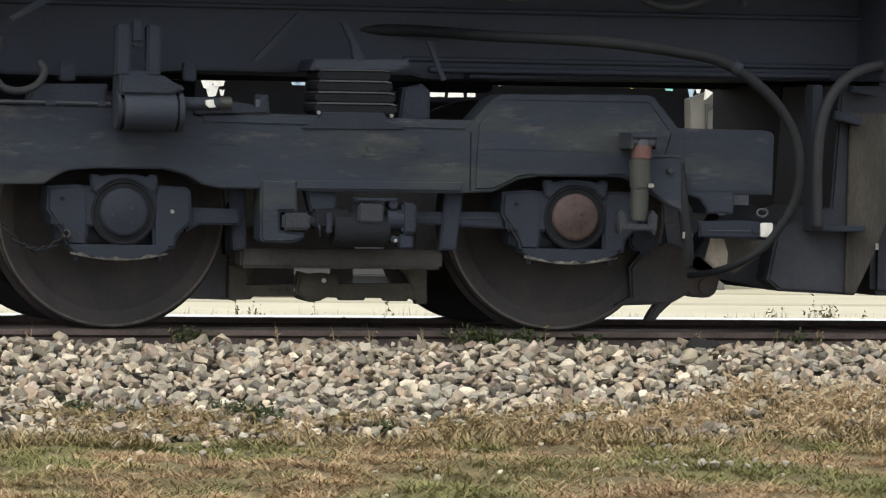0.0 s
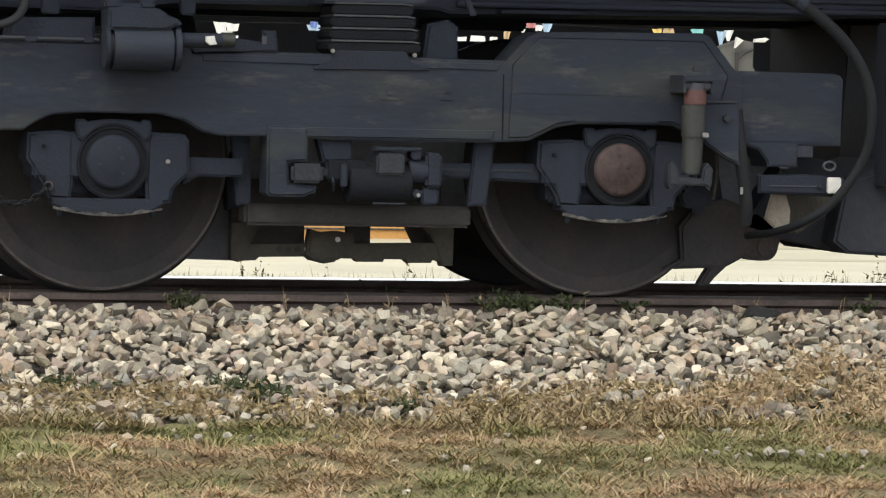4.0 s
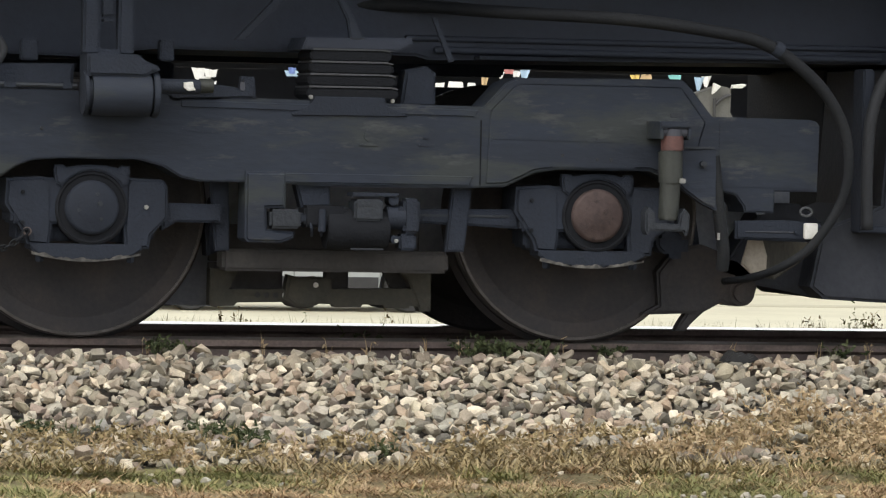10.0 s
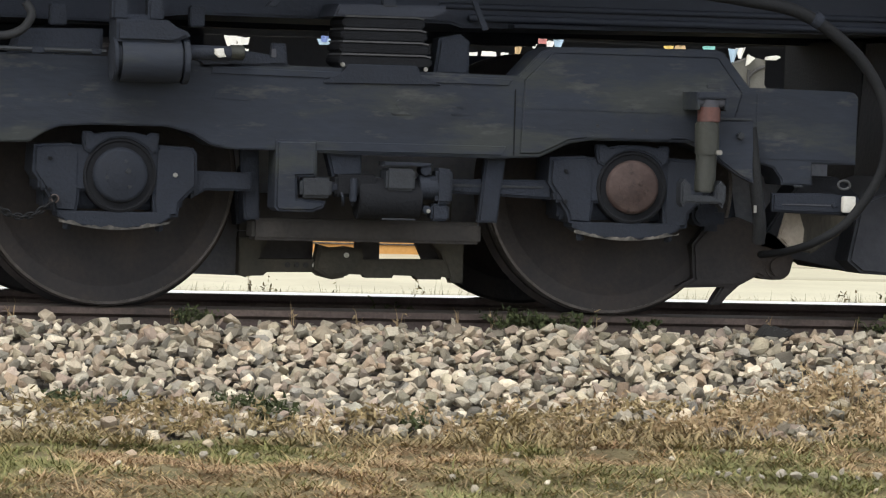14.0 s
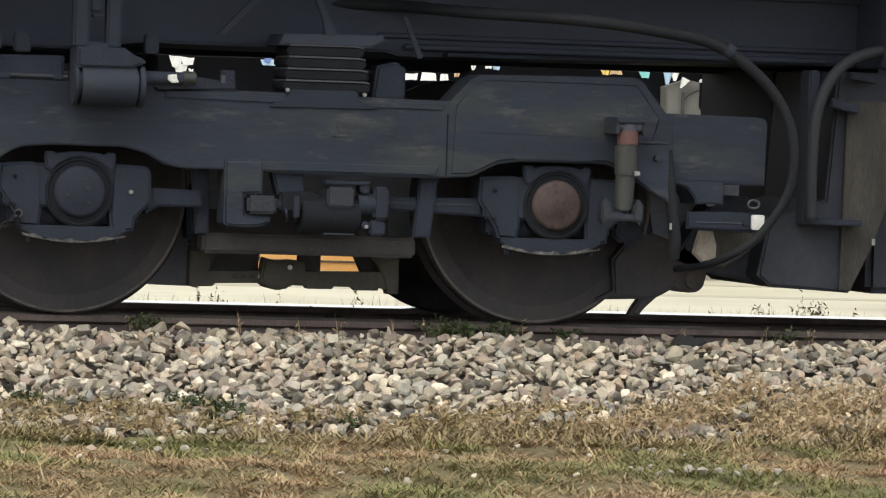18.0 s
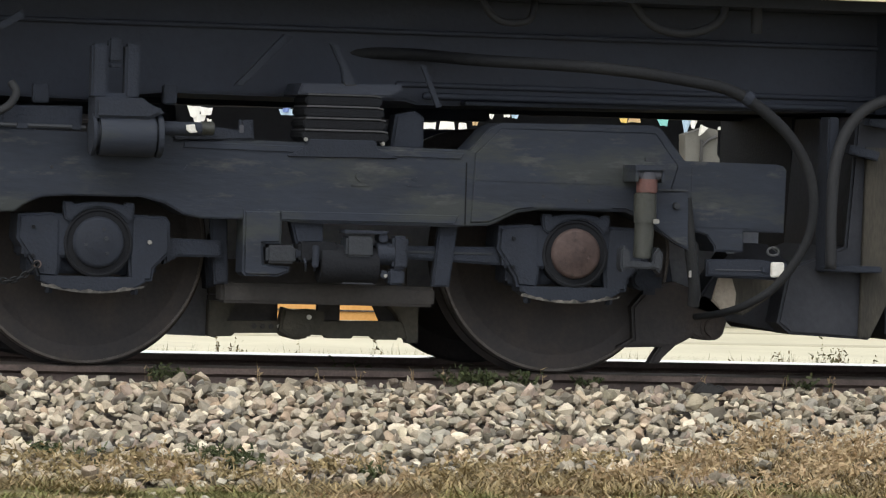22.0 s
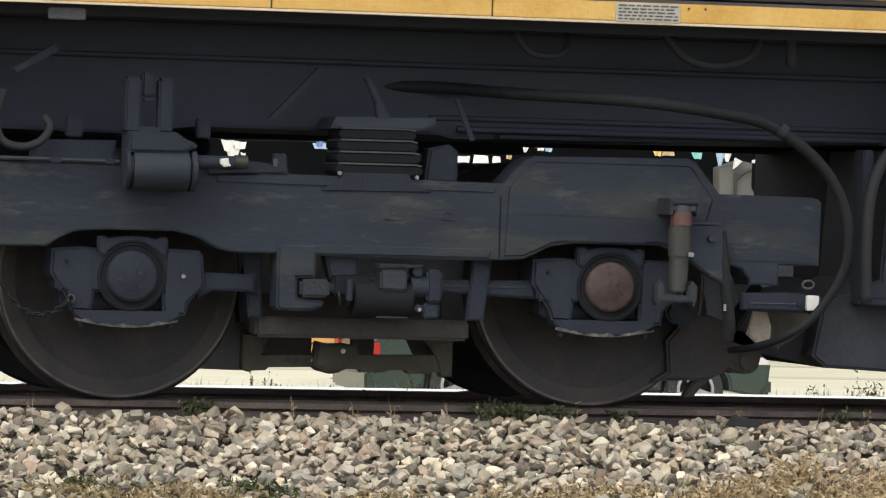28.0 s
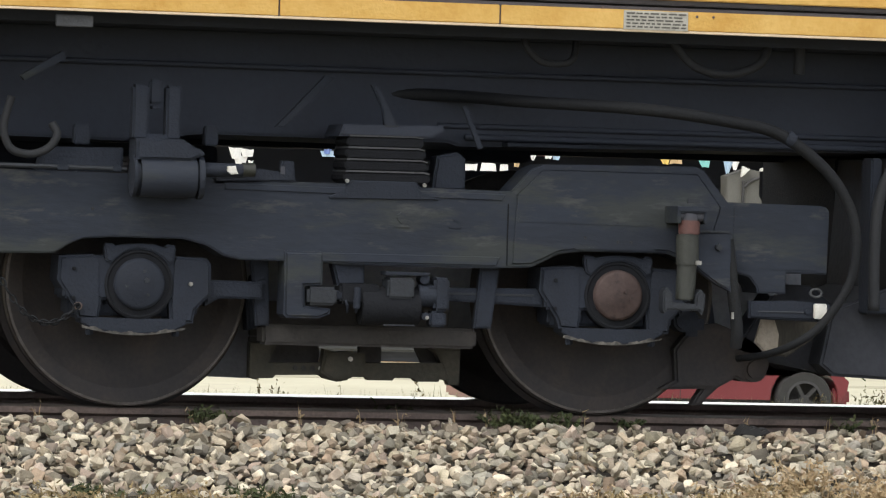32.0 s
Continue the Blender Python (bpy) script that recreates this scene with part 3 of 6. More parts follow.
def make_weed(x, y, z, material, count, height, spread, seed, label, category="weed", leaves=0, group="", leaf=0.035):
    rng = np.random.default_rng(seed)
    V, F = [], []

    def ribbon(p0, p1, p2, w):
        k = len(V)
        d = np.cross(np.array(p2) - np.array(p0), rng.normal(size=3))
        d = d / (np.linalg.norm(d) + 1e-9) * w / 2
        V.extend([p0 - d, p0 + d, p1 - d * 0.8, p1 + d * 0.8, p2])
        F.extend([[k, k + 1, k + 3], [k, k + 3, k + 2], [k + 2, k + 3, k + 4]])

    for _ in range(count):
        a = rng.uniform(0, 6.28)
        h = height * rng.uniform(0.45, 1.0)
        reach = spread * rng.uniform(0.2, 1.0)
        p0 = np.array([rng.normal(0, spread * 0.3), rng.normal(0, spread * 0.25), -0.02])
        p1 = p0 + [math.cos(a) * reach * 0.4, math.sin(a) * reach * 0.4, h * 0.65]
        p2 = p0 + [math.cos(a) * reach, math.sin(a) * reach, h * rng.uniform(0.7, 1.1)]
        ribbon(p0, p1, p2, rng.uniform(0.003, 0.006))
        for _ in range(leaves):
            f = rng.uniform(0.3, 1.0)
            q = p0 + (p2 - p0) * f
            d = rng.normal(0, 1, 3)
            d = d / np.linalg.norm(d) * rng.uniform(0.35, 1.0) * leaf
            ribbon(q, q + d * 0.6, q + d, rng.uniform(0.17, 0.4) * leaf)
    ob = tagged(raw("weed", np.array(V), np.array(F), material), label, category, group)
    ob.location = (x, y, z)
    return ob


# dead brush on the shoulder and green sprigs among the stones
BRUSH = [(1.62, -1.45, 50, 0.20, 0.20), (1.95, -1.6, 60, 0.20, 0.22), (1.35, -1.75, 44, 0.17, 0.18), (1.75, -1.9, 50, 0.16, 0.22), (2.3, -1.5, 44, 0.18, 0.20), (1.1, -1.95, 40, 0.14, 0.18), (2.1, -2.0, 44, 0.15, 0.22), (2.55, -1.8, 40, 0.18, 0.22), (0.85, -2.05, 30, 0.12, 0.15), (1.5, -2.15, 44, 0.13, 0.22), (2.75, -1.35, 30, 0.16, 0.18)]
for i, (x, y, c, h, s) in enumerate(BRUSH):
    make_weed(x, y, float(shoulder(y)) + 0.015, STRAW, c, h, s, 40 + i, "dead brown weed brush on the ballast shoulder", leaves=9, group="dead brush on the shoulder")
LOW = [(-1.35, -1.75), (-1.1, -2.0), (-0.75, -1.95), (-0.38, -1.82), (0.1, -1.95), (0.42, -1.80), (0.7, -1.95), (-1.5, -1.95), (0.95, -1.75), (-1.2, -1.68), (-0.95, -1.78), (-1.6, -1.7), (0.25, -1.85), (0.8, -1.62), (1.2, -1.6), (1.45, -1.5)]
for i, (x, y) in enumerate(LOW):
    make_weed(x, y, float(shoulder(y)) + 0.01, LITTER, 30, 0.085, 0.19, 160 + i, "low brown dead weeds among the ballast stones", leaves=8, group="low dead weeds")
for i, (x, y) in enumerate([(-0.05, -2.0), (0.35, -2.1), (-0.6, -2.05), (0.75, -2.1), (-1.0, -2.1), (-1.3, -1.95), (-1.02, -1.8), (-0.12, -1.78), (0.22, -1.72), (0.5, -1.85), (0.62, -1.62), (0.95, -1.9)]):
    make_weed(x, y, float(shoulder(y)), STRAW, 22, 0.11, 0.12, 60 + i, "dry straw tuft at the foot of the ballast", leaves=4, group="straw tufts")
for i, (x, y, c) in enumerate([(-0.80, -1.62, 30), (-0.66, -1.70, 26), (-1.45, -1.58, 22), (-1.36, -1.75, 18), (1.5, -2.15, 18), (-0.2, -1.9, 14), (-0.72, -1.82, 16)]):
    make_weed(x, y, float(shoulder(y)), LEAF, c, 0.09, 0.10, 70 + i, "low green weed among the ballast stones", leaves=10, group="green weeds on the ballast")
for i, (x, c, h) in enumerate([(0.62, 22, 0.09), (0.75, 26, 0.08), (0.9, 20, 0.08), (1.25, 12, 0.07), (-0.72, 14, 0.07), (-0.62, 10, 0.06), (2.25, 10, 0.08)]):
    make_weed(x, -0.11, -0.045, LEAF, c, h * 1.1, 0.10, 80 + i, "small green weed growing against the rail", leaves=7, group="weeds along the rail")
for i, x in enumerate([-0.78, -0.28, 0.0, 0.17, 0.42, 0.56, 1.02, 1.78, 2.16, 2.38, -1.45]):
    make_weed(x, -0.10, -0.05, STRAW, 4, 0.11, 0.03, 90 + i, "single dry stalk standing beside the rail", leaves=1, group="dry stalks by the rail")

# ---- road and what stands beyond it
road = tagged(part("road", box(-400, 420, 24.0, 50.6, ROAD_Z - 0.3, ROAD_Z, 0.0), CONCRETE), "sun-bleached pale concrete road of several lanes behind the track", "road", kind="structure")
# worn strips between the lanes, a little darker than the slabs
for y0, y1 in ((35.6, 36.2), (43.2, 44.0), (47.9, 48.4)):
    part("worn_strip", box(-400, 420, y0, y1, ROAD_Z - 0.05, ROAD_Z + 0.004, 0.0), STRIP, road, "darker worn strip along the road")


def make_verge_weeds():
    """Weeds on the far shoulder of the track, seen against the pale road."""
    # place along the track, how many stalks, height, spread, kind
    rows = [(3.40, 26, 0.44, 0.06, VERGE), (3.48, 16, 0.42, 0.05, LITTER), (3.34, 14, 0.40, 0.05, VERGE), (3.21, 5, 0.46, 0.03, STRAW), (3.11, 4, 0.42, 0.03, LITTER), (2.92, 10, 0.37, 0.05, VERGE), (2.72, 10, 0.37, 0.05, VERGE), (2.55, 8, 0.36, 0.05, LITTER),
            (3.66, 12, 0.37, 0.06, LITTER), (3.95, 14, 0.40, 0.06, VERGE), (0.15, 5, 0.52, 0.015, LITTER), (0.24, 9, 0.44, 0.03, LITTER), (0.29, 8, 0.38, 0.05, VERGE), (0.57, 12, 0.40, 0.03, VERGE), (0.88, 8, 0.37, 0.03, VERGE), (0.97, 14, 0.44, 0.03, LITTER), (-0.35, 8, 0.38, 0.04, VERGE)]
    for i, (x, c, h, w, m) in enumerate(rows):
        make_weed(x, 3.0, -0.40, m, c * 2, h * 1.06, w, 120 + i, "upright weed on the far shoulder of the track", leaves=20, leaf=0.032, group="weeds on the far shoulder")
    rng = np.random.default_rng(77)
    n = 6000
    xy = np.stack([rng.uniform(-2.5, 6.5, n), rng.uniform(2.7, 3.3, n)], 1)
    h = np.array([0.378 + 0.06 * noise.noise((x * 5, 0, 1)) + 0.03 * noise.noise((x * 19, 0, 6)) for x, _ in xy]) + rng.uniform(-0.06, 0.02, n)
    make_blades("verge_grass", xy, h, rng.uniform(0.006, 0.013, n), lambda x, y: -0.40, VERGE, 0.42, "ragged low weeds along the far shoulder", "grass", 78, bend=0.6)
    make_weed(0.42, 1.25, -0.22, LEAF, 24, 0.27, 0.10, 150, "low green weed between the rails", leaves=9)


make_verge_weeds()


def make_shop():
    root = thing("roadside_building", 12, 56, ROAD_Z, "long low orange-based building, its unseen porch added to keep it dark", "building")
    part("base_wall", box(-50, 14.2, 51.0, 51.3, ROAD_Z - 0.1, 0.44, 0.01), ORANGE_WALL, root, "orange painted lower wall")
    part("base_wall", box(14.2, 70, 51.0, 51.3, ROAD_Z - 0.1, 0.44, 0.01), CONCRETE, root, "pale stuccoed lower wall")
    part("base_band", box(-50, 14.2, 50.97, 51.0, -1.30, -1.275, 0.004), CHIPPED, root, "thin dark line along the orange wall")
    # porch and roof are unseen additions that keep the backdrop dark
    part("upper_wall", box(-50, 70, 57.0, 57.3, ROAD_Z - 0.1, 2.3, 0.01), DARKWALL, root, "dark backdrop wall in the shade of the added porch")
    part("roof", box(-50.4, 70.4, 50.6, 63, 2.3, 2.5, 0.02), DARKWALL, root)
    part("added_porch_floor", box(-50, 70, 51.3, 57.0, ROAD_Z - 0.1, ROAD_Z + 0.15, 0.01), STRIP, root)
    part("rear_wall", box(-50, 70, 62.6, 62.9, ROAD_Z, 2.3, 0.01), DARKWALL, root)
    for x in (-50, 69.7):
        part("end_wall", box(x, x + 0.3, 51.4, 62.6, ROAD_Z, 2.3, 0.01), DARKWALL, root)


make_shop()


def far_x(x):
    return -4.6 + (x + 4.6) * 1.165


def far_z(z):
    return 0.88 + (z - 0.88) * 1.165


def make_pennants():
    """A sagging cord with small triangular flags, one colour each."""
    cols = {"w": (0.80, 0.80, 0.78), "b": (0.16, 0.24, 0.52), "l": (0.38, 0.52, 0.66), "r": (0.50, 0.20, 0.19), "y": (0.75, 0.55, 0.16), "t": (0.22, 0.55, 0.52), "n": (0.55, 0.40, 0.22)}
    mats = {k: mat("pennant_cloth_" + k, [tuple(0.85 * c for c in v), v], 0.7, scale=5, fine=40, bump=0.1) for k, v in cols.items()}
    # colour, the two ends along the cord, foot and top, how far the foot is drawn in
    rows = [("w", 7.10, 7.28, 1.50, 1.665, 0.04), ("w", 7.26, 7.44, 1.53, 1.65, 0.03), ("w", 7.17, 7.36, 1.40, 1.56, 0.05), ("w", 7.36, 7.43, 1.41, 1.50, 0.02),
            ("l", 8.31, 8.54, 1.56, 1.66, 0.02), ("b", 8.36, 8.47, 1.60, 1.70, 0.02), ("w", 10.19, 10.425, 1.44, 1.545, 0.01), ("w", 10.485, 10.67, 1.435, 1.56, -0.02),
            ("w", 10.735, 10.835, 1.447, 1.553, -0.01), ("n", 10.915, 11.01, 1.50, 1.63, 0.02), ("w", 11.13, 11.22, 1.60, 1.70, 0.03), ("r", 11.20, 11.34, 1.67, 1.75, 0.02), ("w", 11.33, 11.44, 1.63, 1.72, 0.02), ("l", 11.42, 11.56, 1.62, 1.74, 0.04),
            ("y", 12.90, 13.04, 1.60, 1.71, 0.04), ("n", 13.06, 13.19, 1.61, 1.71, -0.03), ("t", 13.42, 13.60, 1.58, 1.71, 0.05), ("l", 13.78, 13.92, 1.50, 1.70, 0.06), ("w", 13.88, 14.02, 1.55, 1.71, 0.06)]
    # the cord spans the far side of the road
    rows = [(c, far_x(a), far_x(b), far_z(p), far_z(q), n) for c, a, b, p, q, n in rows]
    root = thing("pennant_string", 13.5, 50, 1.95, "string of small white and coloured pennants across the lot", "pennant string")
    part("cord", tube([(far_x(x), 50, far_z(z)) for x, z in ((-2, 2.3), (3, 1.80), (7, 1.66), (11, 1.72), (14.3, 1.71), (20, 2.0), (26, 2.6))], 0.0015, n=5), PLASTIC, root)
    rng = random.Random(2)
    names = {"w": "white cloth", "b": "blue cloth", "l": "light blue cloth", "r": "red cloth", "y": "yellow cloth", "t": "teal cloth", "n": "tan cloth"}
    for c, x0, x1, z0, z1, inset in rows:
        bm = bmesh.new()
        skew = rng.uniform(-0.02, 0.02)
        grid = []
        for k in range(4):
            f = k / 3
            y = 50 + 0.02 * math.sin(k * 2.1 + x0 * 3)
            grid.append((bm.verts.new((x0 + inset + (x1 - x0 - 2 * inset) * f + skew, y - 0.01, z0 + rng.uniform(0, 0.02))), bm.verts.new((x0 + (x1 - x0) * f, y, z1 - rng.uniform(0, 0.02)))))
        for a, b in zip(grid, grid[1:]):
            bm.faces.new((a[0], b[0], b[1], a[1]))
        ext = bmesh.ops.extrude_face_region(bm, geom=list(bm.faces))
        bmesh.ops.translate(bm, vec=(0, 0.004, 0), verts=[v for v in ext["geom"] if isinstance(v, bmesh.types.BMVert)])
        part("pennant", bm, mats[c], root, names[c])
    for x in (-2, 26):
        part("pole", rod((far_x(x), 50, ROAD_Z), (far_x(x), 50, 3.4), 0.05), POST, root)
    return root


make_pennants()


def make_column():
    root = thing("grey_column", 17.2, 50.2, ROAD_Z, "pale grey column with a dark curved pipe", "column")

    def at(pts):
        return [(-4.6 + (x + 4.6) * 1.206, 0.88 + (z - 0.88) * 1.206) for x, z in pts]

    def along(y, pts):
        return [(x, y, z) for x, z in at(pts)]

    part("shaft", prism(at([(13.29, -1.03), (13.73, -1.03), (13.70, 1.15), (13.66, 1.22), (13.665, 1.53), (13.50, 1.56), (13.22, 1.46)]), 50.05, 50.4, 0.015), POST, root)
    part("pipe", tube(along(50.0, [(13.43, -1.0), (13.43, 1.2), (13.45, 1.32), (13.54, 1.40), (13.64, 1.44)]), 0.026, n=8), PLASTIC, root, "dark curved pipe")
    part("white_cap", prism(at([(13.66, 1.53), (13.67, 1.57), (13.80, 1.59), (13.84, 1.57), (13.78, 1.53)]), 49.95, 50.1, 0.01), WHITE_TAG, root, "white fitting")
    part("white_cap", prism(at([(13.39, 1.45), (13.41, 1.59), (13.50, 1.55), (13.43, 1.48)]), 49.93, 50.03, 0.01), WHITE_TAG, root, "white fitting")


make_column()

# ---------------------------------------------------------------- locomotive
loco = thing("locomotive", 0, 0.755, 0, "dark diesel locomotive with yellow side sill, standing on the track", "locomotive")
AXLES = (-3.21, -1.07, 1.07)
ZA = 0.535

WHEEL_PROFILE = [(0.0, -0.045), (0.11, -0.045), (0.13, -0.04), (0.16, -0.03), (0.30, -0.022), (0.40, -0.035), (0.44, -0.052), (0.455, -0.063), (0.462, -0.066), (0.528, -0.066), (0.5345, -0.060), (0.536, 0.0), (0.540, 0.028), (0.553, 0.038), (0.562, 0.050), (0.560, 0.062), (0.548, 0.073), (0.46, 0.074), (0.43, 0.05), (0.16, 0.06), (0.0, 0.06)]


def make_wheels():
    for x in AXLES:
        for y, s in ((0.0, 1), (1.51, -1)):
            prof = [(r, y + s * d) for r, d in WHEEL_PROFILE]
            w = part("wheel", lathe(x, ZA, prof, 96), WHEEL, loco, "rust-brown steel wheel", smooth=False)
            part("rim_edge", lathe(x, ZA, [(0.520, y - s * 0.0665), (0.520, y - s * 0.068), (0.531, y - s * 0.068), (0.536, y - s * 0.060), (0.534, y - s * 0.058)], 96), TREAD, w, "rubbed pale rim edge")
            part("tread", lathe(x, ZA, [(0.5355, y - s * 0.0595), (0.537, y - s * 0.0595), (0.5375, y), (0.5365, y)], 96), TREAD, w, "worn bright tread")
        part("axle", rod((x, 0.05, ZA), (x, 1.46, ZA), 0.095, 20), CAST, loco)
        s = 1 if x < 0 else -1
        part("traction_motor", prism([(x + s * 0.14, 0.16), (x + s * 0.20, 0.125), (x + s * 0.66, 0.115), (x + s * 0.86, 0.30), (x + s * 0.90, 0.40), (x + s * 0.90, 0.85), (x + s * 0.14, 0.85)] if s > 0 else [(x - 0.14, 0.85), (x - 1.20, 0.85), (x - 1.20, 0.36), (x - 0.86, 0.345), (x - 0.14, 0.33)], 0.35, 1.15, 0.02), GAP, loco, "traction motor casing, coloured pale to lift the deep shade")


make_wheels()


def mirror_y(bm):
    """The same shape on the far side of the truck."""
    bmesh.ops.scale(bm, vec=(1, -1, 1), verts=bm.verts)
    bmesh.ops.translate(bm, vec=(0, 1.51, 0), verts=bm.verts)
    bmesh.ops.reverse_faces(bm, faces=bm.faces)
    return bm


def side_profile():
    bottom = [(-1.45, 0.665), (-1.39, 0.705), (-1.33, 0.73), (-1.20, 0.74), (-0.89, 0.74), (-0.79, 0.715), (-0.71, 0.67), (-0.63, 0.655), (-0.445, 0.655), (-0.11, 0.645), (0.47, 0.645), (0.66, 0.655), (0.71, 0.68), (0.78, 0.715), (0.88, 0.73), (1.28, 0.73), (1.36, 0.70), (1.45, 0.655), (1.60, 0.652), (1.66, 0.635), (1.695, 0.59), (1.70, 0.565), (1.83, 0.565), (1.832, 0.655), (2.02, 0.655)]
    top = [(2.025, 0.935), (2.01, 0.953), (1.98, 0.96), (1.55, 0.965), (1.435, 1.105), (1.40, 1.118), (0.70, 1.108), (0.65, 1.085), (0.56, 0.985), (0.22, 0.99), (-0.39, 1.0), (-0.76, 1.01), (-1.61, 1.02)]
    left = [(-3.4, 1.02), (-4.1, 0.99), (-4.16, 0.95), (-4.16, 0.66), (-3.60, 0.66), (-3.52, 0.71), (-3.44, 0.735), (-2.98, 0.735), (-2.90, 0.70), (-2.82, 0.66), (-2.2, 0.65)]
    return bottom + top + left


def make_truck():
    frame_ob = part("truck_frame", prism(side_profile(), -0.45, -0.21, 0.007, 2), TRUCK, loco, "dusty black cast side frame")
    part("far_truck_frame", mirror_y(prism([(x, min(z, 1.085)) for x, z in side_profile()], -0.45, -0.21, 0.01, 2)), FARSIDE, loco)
    sub = frame_ob
    # raised webs, flanges and ribs of the casting
    part("hump_face", prism([(0.57, 0.665), (0.655, 0.668), (0.71, 0.692), (0.78, 0.727), (0.88, 0.741), (1.28, 0.741), (1.36, 0.712), (1.44, 0.672), (1.52, 0.94), (1.41, 1.085), (0.70, 1.085), (0.585, 0.97)], -0.456, -0.44, 0.006, 3), TRUCK, sub)
    part("lower_flange", prism([(-0.40, 0.655), (0.50, 0.655), (0.52, 0.70), (-0.40, 0.70)], -0.458, -0.44, 0.006, 3), TRUCK, sub)
    part("upper_flange", prism([(-0.72, 0.955), (0.52, 0.94), (0.54, 0.975), (-0.72, 0.99)], -0.457, -0.44, 0.006, 3), TRUCK, sub)
    part("casting_seam", box(0.546, 0.551, -0.4535, -0.445, 0.66, 0.93, 0.0), RECESS, sub)
    part("end_block", prism([(1.58, 0.67), (1.99, 0.67), (1.99, 0.925), (1.90, 0.945), (1.58, 0.945)], -0.4525, -0.44, 0.002, 2), TRUCK, sub)
    part("casting_ridge", prism([(0.58, 0.845), (1.18, 0.84), (1.22, 0.86), (1.18, 0.875), (0.6, 0.885)], -0.458, -0.44, 0.008, 2), TRUCK, sub)
    part("casting_ridge", prism([(0.85, 0.735), (1.22, 0.735), (1.22, 0.755), (0.85, 0.755)], -0.457, -0.44, 0.006, 2), TRUCK, sub)
    part("foundry_mark", join(box(0.03, 0.115, -0.455, -0.444, 0.812, 0.822, 0.003), rod((0.075, -0.455, 0.856), (0.075, -0.44, 0.856), 0.026, 18, 0.003)), TRUCK, sub)
    part("foundry_mark", join(box(0.28, 0.34, -0.4545, -0.444, 0.815, 0.825, 0.003), box(0.30, 0.33, -0.4545, -0.444, 0.845, 0.857, 0.003)), TRUCK, sub)
    for x, z in ((1.045, 0.86), (1.05, 0.775), (1.11, 0.775), (-1.29, 0.86), (0.9, 0.79)):
        part("bolt_hole", rod((x, -0.4585, z), (x, -0.45, z), 0.008, 10), RUBBER, sub)
    part("weld_patch", prism([(-0.72, 0.86), (-0.55, 0.85), (-0.53, 0.88), (-0.7, 0.89)], -0.4535, -0.445, 0.003), TRUCK, sub)
    # pedestal leg with its hooked foot
    part("pedestal_leg", prism([(-0.445, 0.70), (-0.445, 0.425), (-0.43, 0.41), (-0.29, 0.41), (-0.24, 0.43), (-0.235, 0.455), (-0.35, 0.465), (-0.355, 0.55), (-0.275, 0.555), (-0.275, 0.70)], -0.47, -0.30, 0.012, 3), TRUCK, sub)
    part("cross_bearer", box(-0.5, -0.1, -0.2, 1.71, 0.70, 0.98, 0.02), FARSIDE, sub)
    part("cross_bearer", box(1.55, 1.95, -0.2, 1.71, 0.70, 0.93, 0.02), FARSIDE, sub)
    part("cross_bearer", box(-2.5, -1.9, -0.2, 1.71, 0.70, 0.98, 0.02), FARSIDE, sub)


make_truck()


